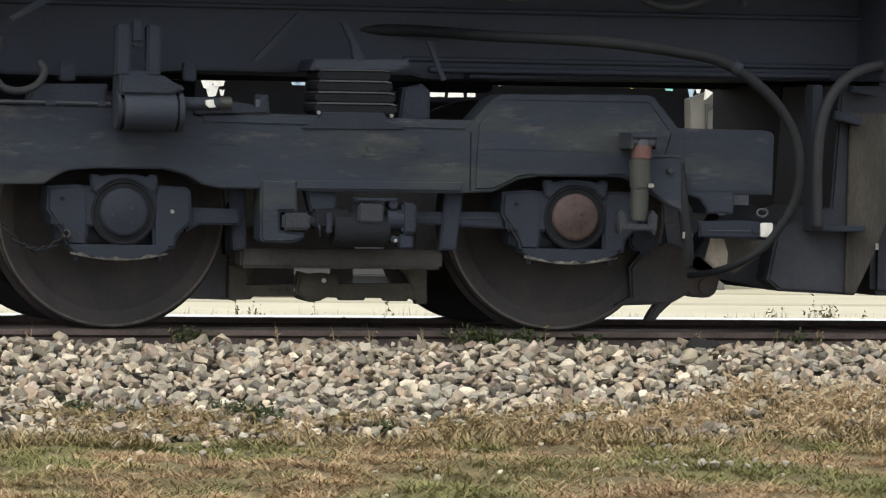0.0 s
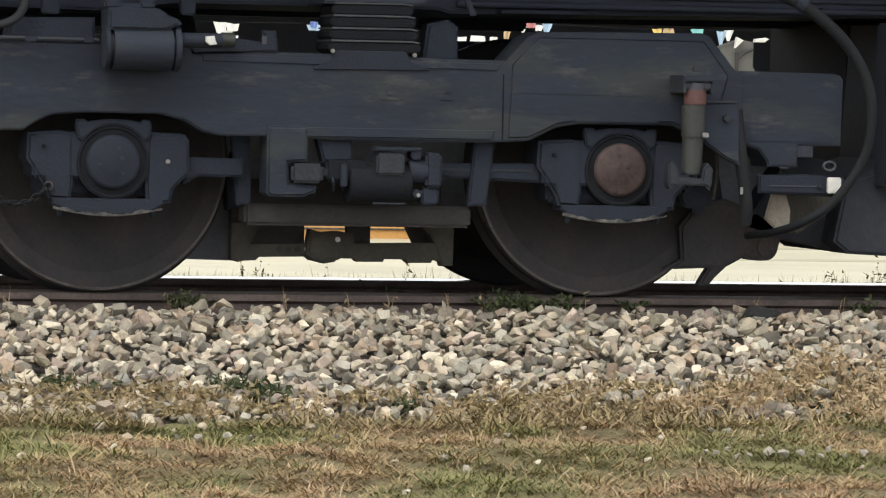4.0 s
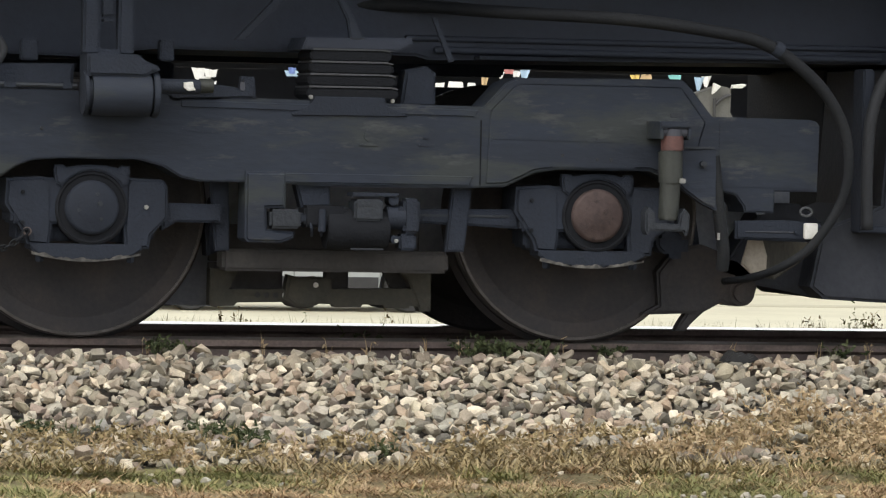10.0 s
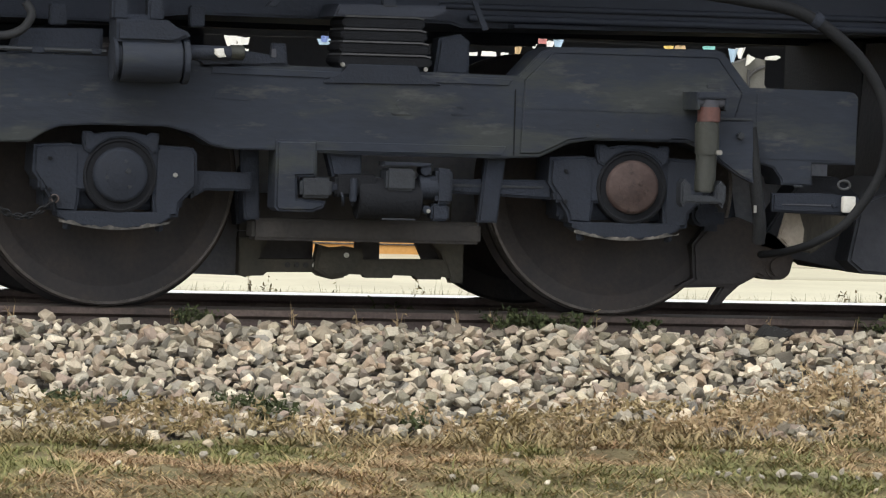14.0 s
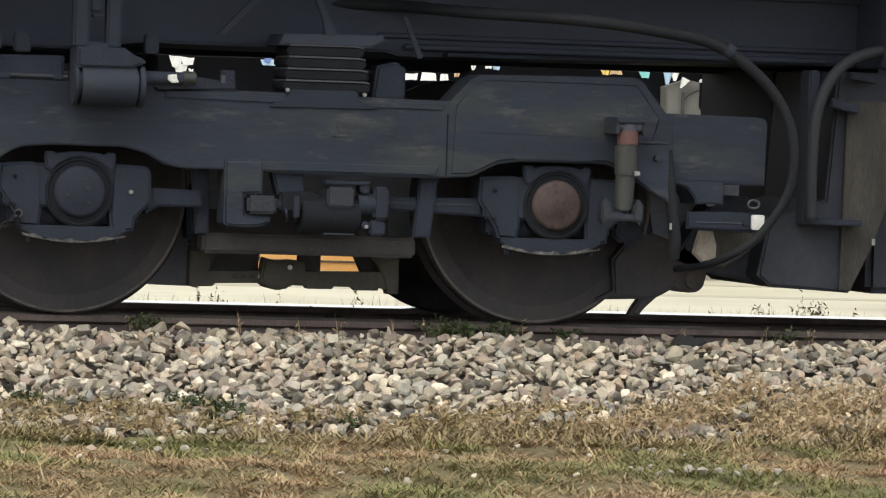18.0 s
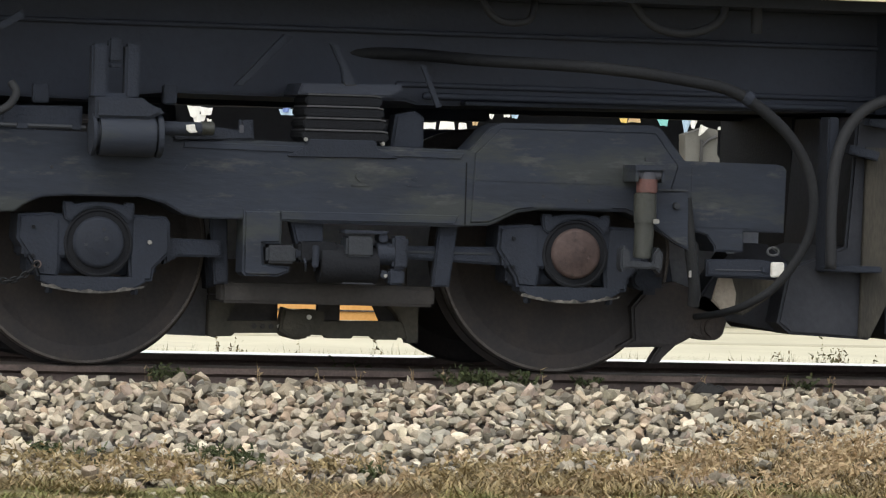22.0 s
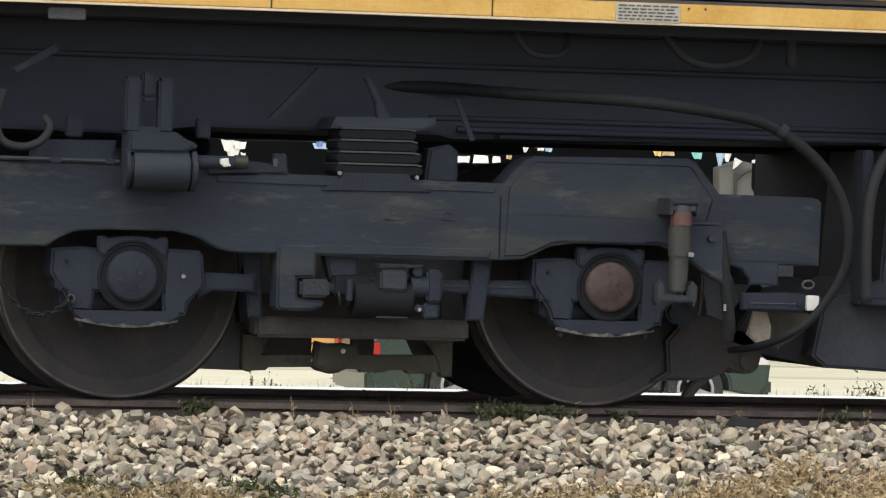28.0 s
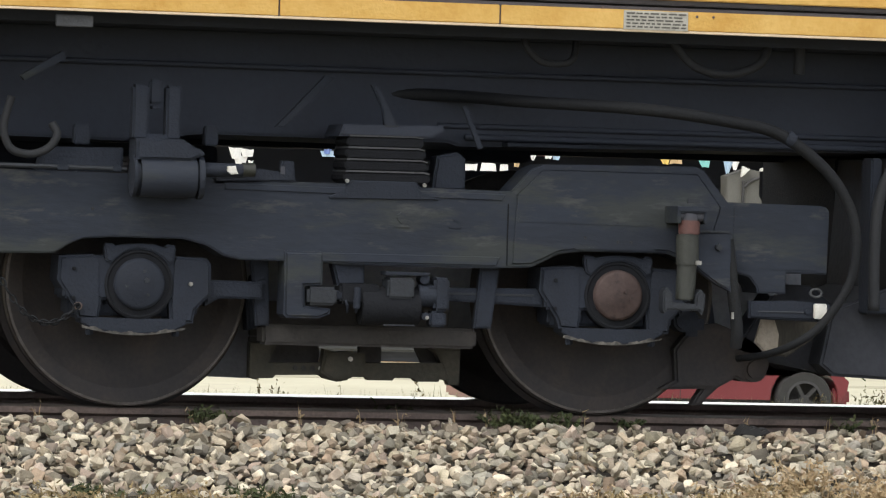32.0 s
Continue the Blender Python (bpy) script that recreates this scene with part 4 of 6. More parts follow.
def make_journals():
    for x in AXLES:
        rusty = x > 0
        bx = part("journal_box", join(
            prism([(x - 0.35, 0.655), (x - 0.355, 0.55), (x - 0.335, 0.52), (x - 0.275, 0.43), (x - 0.262, 0.388), (x - 0.172, 0.382), (x - 0.162, 0.45), (x - 0.165, 0.64), (x - 0.2, 0.665)], -0.40, -0.16, 0.014, 3),
            prism([(x + 0.155, 0.665), (x + 0.30, 0.655), (x + 0.315, 0.63), (x + 0.318, 0.50), (x + 0.25, 0.43), (x + 0.242, 0.375), (x + 0.142, 0.372), (x + 0.135, 0.45), (x + 0.14, 0.64)], -0.40, -0.16, 0.014, 3),
            box(x - 0.33, x + 0.30, -0.392, -0.14, 0.47, 0.66, 0.012), box(x - 0.30, x + 0.27, -0.34, -0.14, 0.40, 0.50, 0.012)), CAST, loco, "grimy cast journal box")
        # saddle over the bearing, with a small ear at each end
        inner = [(x + 0.150 * math.cos(radians(35 + 110 * i / 12)), ZA + 0.005 + 0.150 * math.sin(radians(35 + 110 * i / 12))) for i in range(13)]
        saddle = [(x - 0.150, 0.640), (x - 0.158, 0.690), (x - 0.154, 0.712), (x - 0.122, 0.714), (x - 0.108, 0.702), (x - 0.060, 0.712), (x, 0.715), (x + 0.060, 0.712), (x + 0.104, 0.702), (x + 0.120, 0.714), (x + 0.150, 0.711), (x + 0.156, 0.690), (x + 0.148, 0.640)]
        part("bearing_saddle", prism(saddle + inner, -0.412, -0.36, 0.008), CAST, bx)
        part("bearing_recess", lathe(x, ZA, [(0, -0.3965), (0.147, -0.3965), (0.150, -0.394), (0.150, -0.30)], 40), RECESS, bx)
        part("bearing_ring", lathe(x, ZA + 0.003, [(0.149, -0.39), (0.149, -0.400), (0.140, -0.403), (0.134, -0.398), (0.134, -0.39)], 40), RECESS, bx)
        part("end_cap", lathe(x, ZA + 0.005, [(0, -0.424), (0.094, -0.424), (0.106, -0.418), (0.111, -0.408), (0.113, -0.38)], 40), RUSTCAP if rusty else CAST, bx, "rust-red bearing cap" if rusty else "dark grey bearing cap")
        part("cap_plate", lathe(x, ZA + 0.005, [(0, -0.4265), (0.058, -0.4265), (0.062, -0.4245), (0.062, -0.42)], 28), RUSTCAP if rusty else CAST, bx)
        part("cap_nub", rod((x + 0.030, -0.433, ZA + 0.022), (x + 0.030, -0.42, ZA + 0.022), 0.012, 8), RUSTCAP if rusty else GREYCAP, bx)
        for k in range(3):
            a = radians(90 + 120 * k + (12 if rusty else -20))
            part("cap_bolt", rod((x + 0.055 * math.cos(a), -0.429, ZA + 0.005 + 0.058 * math.sin(a)), (x + 0.055 * math.cos(a), -0.42, ZA + 0.005 + 0.058 * math.sin(a)), 0.010, 6), RUSTCAP if rusty else GREYCAP, bx)
        # keeper plate under the box, with a worn pale edge
        low = [(x - 0.25, 0.392)] + [(x - 0.25 + 0.46 * i / 10, 0.352 - 0.028 * math.sin(math.pi * i / 10) + (0.018 if i in (0, 10) else 0)) for i in range(11)] + [(x + 0.21, 0.392)]
        keep = part("keeper_plate", prism(low, -0.405, -0.25, 0.006), CAST, loco, "keeper plate with chipped pale edge")
        edge = random.Random(int(x * 10))
        lip = [(x - 0.245 + 0.45 * i / 44, 0.347 - 0.028 * math.sin(math.pi * i / 44)) for i in range(45)]
        chips = [(px, pz + 0.004 + 0.007 * (1 + math.sin(px * 61) * math.cos(px * 23)) + edge.uniform(-0.003, 0.003)) for px, pz in lip]
        part("worn_edge", prism(lip + chips[::-1], -0.4075, -0.4045, 0.0), CHIPPED, keep, "chipped pale edge")
        for s in (-0.205, 0.17):
            part("nut", rod((x + s, -0.36, 0.315), (x + s, -0.36, 0.36), 0.018, 6), CAST, keep)
        part("grease_plug", rod((x + 0.225, -0.412, 0.545), (x + 0.225, -0.395, 0.545), 0.010, 8), BRIGHT if x < 0 else CAST, bx)
        # dark discs for small holes, their shade put into the colour
        for dz in (0.60, 0.475):
            part("bolt", rod((x - 0.285, -0.412, dz), (x - 0.285, -0.395, dz), 0.009, 8), RECESS, bx)
        # guide arm and strap
        if x > -3:
            xe = x + 0.55 if x < 0 else x + 0.4
            part("guide_arm", prism([(x + 0.30, 0.565), (xe, 0.56), (xe, 0.485), (x + 0.36, 0.485), (x + 0.30, 0.45)], -0.36, -0.28, 0.01), CAST, loco)
    part("guide_arm", prism([(0.24, 0.555), (0.74, 0.56), (0.74, 0.48), (0.24, 0.50)], -0.36, -0.28, 0.01), CAST, loco)
    part("guide_arm", join(prism([(0.24, 0.535), (0.70, 0.535), (0.70, 0.525), (0.24, 0.525)], -0.365, -0.35, 0.002)), GREYCAP, loco)
    part("hanger_strap", prism([(-0.565, 0.66), (-0.485, 0.66), (-0.475, 0.37), (-0.535, 0.37)], -0.31, -0.27, 0.008), CAST, loco)
    part("hanger_strap", prism([(0.45, 0.65), (0.535, 0.65), (0.505, 0.38), (0.425, 0.38)], -0.38, -0.33, 0.008), CAST, loco)


make_journals()


def make_brakes():
    cyl = part("brake_unit", join(rod((-0.10, -0.42, 0.47), (0.16, -0.42, 0.47), 0.085, 24), box(-0.20, -0.02, -0.48, -0.36, 0.475, 0.565, 0.012)), RECESS, loco, "grimy brake actuator between the wheels, darkened for the shade there")
    part("rod_end", box(-0.345, -0.215, -0.49, -0.40, 0.468, 0.548, 0.012), GREYCAP, cyl)
    part("clevis", join(prism([(-0.22, 0.53), (-0.13, 0.545), (-0.13, 0.50), (-0.22, 0.49)], -0.47, -0.41, 0.008), rod((-0.125, -0.48, 0.455), (-0.125, -0.48, 0.55), 0.016, 10)), CAST, cyl)
    part("valve_block", box(0.005, 0.125, -0.51, -0.38, 0.505, 0.595, 0.01), GREYCAP, cyl)
    part("cover_plate", prism([(0.0, 0.605), (0.18, 0.605), (0.20, 0.62), (0.0, 0.622)], -0.50, -0.38, 0.004), CAST, cyl)
    part("slack_adjuster", join(rod((0.15, -0.45, 0.52), (0.23, -0.45, 0.52), 0.05, 18), box(0.215, 0.285, -0.50, -0.40, 0.455, 0.60, 0.012)), CAST, cyl)
    part("pinned_link", join(rod((0.175, -0.49, 0.59), (0.175, -0.40, 0.59), 0.022, 12), rod((0.205, -0.49, 0.545), (0.205, -0.40, 0.545), 0.018, 12)), CAST, cyl)
    part("link_foot", join(box(0.20, 0.275, -0.49, -0.41, 0.385, 0.455, 0.01), rod((0.18, -0.50, 0.43), (0.18, -0.42, 0.43), 0.018, 10)), CAST, cyl)
    part("bright_nut", rod((0.185, -0.505, 0.425), (0.185, -0.49, 0.425), 0.009, 6), BRIGHT, cyl)
    part("bright_edge", box(-0.01, 0.13, -0.508, -0.496, 0.385, 0.393, 0.002), GREYCAP, cyl)
    part("mounting_arm", prism([(-0.24, 0.70), (-0.08, 0.70), (-0.08, 0.56), (-0.20, 0.555)], -0.42, -0.33, 0.01), CAST, cyl)
    part("return_spring", tube([(-0.19 + 0.010 * i, -0.45 + 0.035 * math.cos(i * 1.6), 0.475 + 0.035 * math.sin(i * 1.6)) for i in range(18)], 0.006, n=6, steps=3), CAST, cyl)
    beam = part("brake_beam", box(-0.49, 0.475, -0.24, -0.10, 0.285, 0.375, 0.014), DIRT, loco, "heavy brake beam between the wheels")
    low = part("motor_hanger", join(
        prism([(-0.444, 0.197), (0.466, 0.211), (0.468, 0.125), (0.407, 0.134), (0.384, 0.137), (0.38, 0.126), (0.279, 0.125), (0.264, 0.139), (0.177, 0.140), (0.169, 0.128), (0.059, 0.127), (0.049, 0.140), (-0.028, 0.141), (-0.037, 0.126), (-0.087, 0.118), (-0.142, 0.131), (-0.161, 0.147), (-0.364, 0.143), (-0.378, 0.129), (-0.448, 0.126)], 0.06, 0.14, 0.004),
        prism([(-0.484, 0.285), (-0.36, 0.285), (-0.40, 0.20), (-0.452, 0.12), (-0.484, 0.13)], 0.053, 0.134, 0.006),
        prism([(0.31, 0.30), (0.474, 0.30), (0.474, 0.116), (0.425, 0.112), (0.40, 0.19), (0.37, 0.245)], 0.052, 0.136, 0.006),
        prism([(-0.152, 0.264), (-0.10, 0.250), (-0.03, 0.257), (0.032, 0.246), (0.038, 0.20), (0.005, 0.165), (-0.03, 0.135), (-0.12, 0.13), (-0.17, 0.16)], 0.02, 0.12, 0.012)), HANGER, loco, "hanging lower brace with drilled holes")
    part("shield", box(-0.47, -0.152, 0.15, 0.19, 0.19, 0.31, 0.004), DIRT, low)
    part("shield", box(-0.47, 0.44, 0.15, 0.19, 0.312, 0.47, 0.004), DIRT, low)
    part("shield", box(0.030, 0.134, 0.15, 0.19, 0.19, 0.31, 0.004), DIRT, low)
    part("shield", prism([(0.328, 0.19), (0.44, 0.19), (0.44, 0.31), (0.270, 0.31)], 0.15, 0.19, 0.004), DIRT, low)
    for i in range(4):
        part("drilled_hole", rod((-0.278 + 0.039 * i, 0.052, 0.176), (-0.278 + 0.039 * i, 0.066, 0.176), 0.012, 12), WHITE_TAG if i == 3 else PLASTIC, low)
    part("bolt", rod((-0.037, 0.008, 0.222), (-0.037, 0.024, 0.222), 0.011, 10), WHITE_TAG, low, "bright bolt")
    # brake shoes and sand gear beside the end wheel
    part("brake_shoe", prism([(1.53, 0.62), (1.60, 0.58), (1.63, 0.40), (1.60, 0.25), (1.55, 0.27), (1.575, 0.42)], -0.06, 0.06, 0.01), CAST, loco)
    part("brake_shoe", prism([(-0.44, 0.62), (-0.50, 0.58), (-0.53, 0.46), (-0.52, 0.34), (-0.47, 0.36), (-0.46, 0.5)], -0.06, 0.06, 0.01), CAST, loco)
    part("sander_bracket", join(
        prism([(1.42, 0.30), (1.50, 0.40), (1.62, 0.42), (1.78, 0.36), (1.868, 0.29), (1.872, 0.25), (1.858, 0.20), (1.835, 0.172), (1.793, 0.157), (1.742, 0.160), (1.712, 0.174), (1.66, 0.145), (1.62, 0.125), (1.50, 0.122), (1.40, 0.118), (1.36, 0.122), (1.43, 0.16)], -0.12, 0.02, 0.02, 4),
        prism([(1.712, 0.185), (1.642, 0.134), (1.584, 0.080), (1.560, 0.048), (1.515, 0.048), (1.535, 0.085), (1.565, 0.130), (1.60, 0.18)], -0.10, -0.02, 0.010),
        rod((1.80, -0.14, 0.215), (1.80, 0.04, 0.215), 0.056, 28, 0.02)), WHEEL, loco, "dark sander bracket with a rounded end above the rail")


make_brakes()


def make_spring():
    sp = part("spring_seat", prism([(-0.26, 0.925), (0.235, 0.93), (0.245, 0.945), (0.15, 0.985), (0.13, 1.02), (-0.16, 1.02), (-0.19, 0.985), (-0.265, 0.945)], -0.46, -0.22, 0.012, 3), CAST, loco, "flared seat of the rubber spring")
    for i in range(4):
        z = 1.005 + 0.0515 * i
        a, b = -0.168 - 0.004 * (3 - i), 0.148 + 0.011 * (3 - i)
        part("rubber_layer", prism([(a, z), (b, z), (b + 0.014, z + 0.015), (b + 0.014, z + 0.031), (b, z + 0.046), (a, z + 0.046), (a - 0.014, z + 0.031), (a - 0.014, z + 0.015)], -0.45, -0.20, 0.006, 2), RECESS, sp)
        part("steel_plate", prism([(a - 0.004, z + 0.0445), (b - 0.02, z + 0.0455), (b + 0.008, z + 0.040), (b + 0.010, z + 0.046), (b - 0.02, z + 0.0525), (a - 0.004, z + 0.0525)], -0.456, -0.18, 0.001), GREYTAG, sp, "grey steel interleaf")
    part("top_plate", prism([(-0.22, 1.205), (0.19, 1.205), (0.25, 1.235), (0.245, 1.262), (-0.20, 1.255)], -0.46, -0.15, 0.008), UNDER, sp)
    part("clip", rod((-0.18, -0.475, 1.01), (-0.18, -0.455, 1.01), 0.009, 8), BRIGHT, sp)
    part("clip", rod((0.165, -0.475, 1.0), (0.165, -0.455, 1.0), 0.009, 8), BRIGHT, sp)
    part("stop_block", prism([(0.22, 0.98), (0.37, 0.98), (0.37, 1.12), (0.33, 1.15), (0.24, 1.13)], -0.38, -0.25, 0.012), CAST, loco)


make_spring()


def make_cylinder():
    c = part("brake_cylinder", rod((-1.13, -0.55, 1.005), (-0.85, -0.55, 1.005), 0.090, 40, 0.02), TRUCK, loco, "round black brake cylinder on the frame", smooth=False)
    part("end_flange", rod((-1.142, -0.55, 1.005), (-1.125, -0.55, 1.005), 0.091, 40), CAST, c)
    part("end_flange", rod((-0.86, -0.55, 1.005), (-0.835, -0.55, 1.005), 0.094, 40), TRUCK, c)
    part("top_pad", prism([(-1.135, 1.075), (-0.90, 1.075), (-0.835, 1.105), (-0.85, 1.122), (-0.885, 1.135), (-0.93, 1.165), (-1.135, 1.165)], -0.62, -0.42, 0.012), CAST, c)
    part("yoke", join(box(-1.145, -1.075, -0.56, -0.48, 1.16, 1.395, 0.010), box(-1.0, -0.935, -0.56, -0.48, 1.16, 1.395, 0.010), box(-1.09, -0.985, -0.557, -0.483, 1.155, 1.185, 0.006)), CAST, c, "forked yoke over the cylinder")
    part("yoke_bar", join(box(-1.072, -1.012, -0.545, -0.495, 1.315, 1.42, 0.010), box(-1.062, -1.015, -0.555, -0.5, 1.294, 1.305, 0.003)), CAST, c)
    part("piston_rod", rod((-0.83, -0.55, 1.04), (-0.66, -0.55, 1.04), 0.030, 18), CAST, c)
    part("slack_lever", prism([(-0.80, 1.072), (-0.70, 1.070), (-0.64, 1.062), (-0.474, 1.040), (-0.468, 1.088), (-0.415, 1.088), (-0.405, 1.0), (-0.76, 0.983)], -0.46, -0.40, 0.01), CAST, c)
    part("lever_eye", box(-0.475, -0.455, -0.463, -0.455, 1.03, 1.065, 0.002), GAPGREY, c)
    part("lever_pin", rod((-0.66, -0.52, 1.045), (-0.60, -0.52, 1.045), 0.03, 12), OLIVE, c)
    # added white patch, stands for bright background seen past the lever
    part("bright_gap_patch", prism([(-0.733, 1.057), (-0.698, 1.060), (-0.694, 1.040), (-0.686, 1.026), (-0.715, 1.022), (-0.733, 1.036)], -0.60, -0.57, 0.004), WHITE_TAG, c, "white patch added for the bright background through the gap")
    p = part("brake_pipe", tube([(-4.0, -0.52, 1.03), (-2.5, -0.52, 1.035), (-1.6, -0.52, 1.035), (-1.16, -0.52, 1.032)], 0.010, n=8), GREYCAP, loco, "thin pale brake pipe along the frame")
    part("pipe_clip", box(-1.46, -1.41, -0.535, -0.50, 1.02, 1.045, 0.004), CAST, p)
    part("pipe_clip", box(-1.22, -1.18, -0.535, -0.50, 1.02, 1.045, 0.004), CAST, p)
    part("equaliser", prism([(-1.53, 1.02), (-1.50, 1.12), (-1.16, 1.125), (-1.16, 1.02)], -0.44, -0.30, 0.012), CAST, loco)


make_cylinder()


def make_damper():
    d = part("damper", join(rod((1.322, -0.62, 0.68), (1.318, -0.62, 0.82), 0.050, 24, 0.006)), OLIVE, loco, "upright oily shock absorber with a red band")
    part("lower_tube", rod((1.315, -0.62, 0.53), (1.32, -0.62, 0.69), 0.043, 24, 0.005), OLIVE, d)
    part("pale_collar", box(1.345, 1.372, -0.674, -0.655, 0.685, 0.705, 0.003), BRIGHT, d)
    part("red_band", rod((1.325, -0.62, 0.818), (1.325, -0.62, 0.880), 0.047, 24, 0.004), REDBAND, d, "faded red band")
    part("upper_eye", join(rod((1.325, -0.62, 0.875), (1.328, -0.62, 0.91), 0.04, 20), rod((1.27, -0.62, 0.90), (1.39, -0.62, 0.90), 0.026, 14)), GAPGREY, d)
    part("upper_bracket", prism([(1.262, 0.912), (1.40, 0.915), (1.40, 0.943), (1.262, 0.94)], -0.66, -0.44, 0.006), TRUCK, d)
    part("upper_cheek", box(1.262, 1.278, -0.655, -0.45, 0.865, 0.915, 0.004), TRUCK, d)
    part("upper_cheek", box(1.384, 1.40, -0.655, -0.45, 0.865, 0.915, 0.004), TRUCK, d)
    part("bright_nut", box(1.30, 1.36, -0.665, -0.655, 0.955, 0.975, 0.003), GREYCAP, d)
    part("fork", join(prism([(1.20, 0.565), (1.215, 0.585), (1.24, 0.56), (1.245, 0.52), (1.345, 0.515), (1.35, 0.555), (1.37, 0.58), (1.392, 0.555), (1.39, 0.495), (1.378, 0.465), (1.36, 0.485), (1.225, 0.485), (1.21, 0.47), (1.20, 0.49)], -0.68, -0.60, 0.008)), GREYCAP, d)
    pl = part("side_plate", prism([(1.375, 0.825), (1.535, 0.835), (1.545, 0.57), (1.48, 0.60), (1.40, 0.655), (1.375, 0.68)], -0.56, -0.50, 0.008), TRUCK, loco, "bolted side plate beside the damper")
    part("bolt", rod((1.478, -0.585, 0.765), (1.478, -0.555, 0.765), 0.016, 6), GREYCAP, pl)
    part("top_edge", box(1.39, 1.53, -0.563, -0.545, 0.828, 0.838, 0.002), GREYCAP, pl)
    h = part("drain_pipe", tube([(1.535, -0.52, 0.80), (1.555, -0.53, 0.62), (1.572, -0.53, 0.5), (1.585, -0.53, 0.40), (1.587, -0.51, 0.325)], 0.027, n=12), DUSTHOSE, loco, "dusty rubber pipe hanging by the end wheel")
    part("chalk_mark", box(1.548, 1.56, -0.561, -0.555, 0.45, 0.48, 0.001), BRIGHT, h)
    arm = part("end_arm", prism([(1.66, 0.53), (1.88, 0.535), (2.03, 0.525), (2.05, 0.50), (2.04, 0.455), (1.92, 0.45), (1.66, 0.455)], -0.46, -0.42, 0.008), CAST, loco, "pull-lever arm with a white tag")
    part("slot", box(1.70, 1.93, -0.464, -0.455, 0.483, 0.488, 0.001), GAPGREY, arm)
    part("pin", rod((1.925, -0.475, 0.487), (1.925, -0.455, 0.487), 0.011, 8), CAST, arm)
    part("hook_ring", tube([(1.965 + 0.026 * math.cos(a), -0.47, 0.572 + 0.018 * math.sin(a)) for a in [2 * math.pi * i / 10 for i in range(10)]], 0.0055, n=6, steps=2, closed=True), GREYTAG, arm)
    part("white_tag", box(1.955, 2.012, -0.492, -0.465, 0.458, 0.525, 0.004), WHITE_TAG, arm, "small white tag")
    part("bright_pad", box(1.745, 1.785, -0.47, -0.455, 0.557, 0.566, 0.002), GREYCAP, arm)
    part("shield_plate", prism([(1.752, 0.447), (1.814, 0.445), (1.835, 0.379), (1.83, 0.31), (1.765, 0.305), (1.724, 0.343), (1.732, 0.377)], -0.36, -0.33, 0.006), TAN, loco, "dusty tan metal shield")
    part("shield_body", prism([(1.80, 0.445), (2.04, 0.44), (2.0, 0.36), (1.88, 0.28), (1.82, 0.29)], -0.33, -0.28, 0.006), DUSTPLATE, loco)
    part("ratchet_block", join(rod((1.43, -0.24, 0.43), (1.43, -0.10, 0.43), 0.05, 24, 0.012), box(1.42, 1.535, -0.22, -0.12, 0.36, 0.47, 0.03)), CAST, loco)


make_damper()


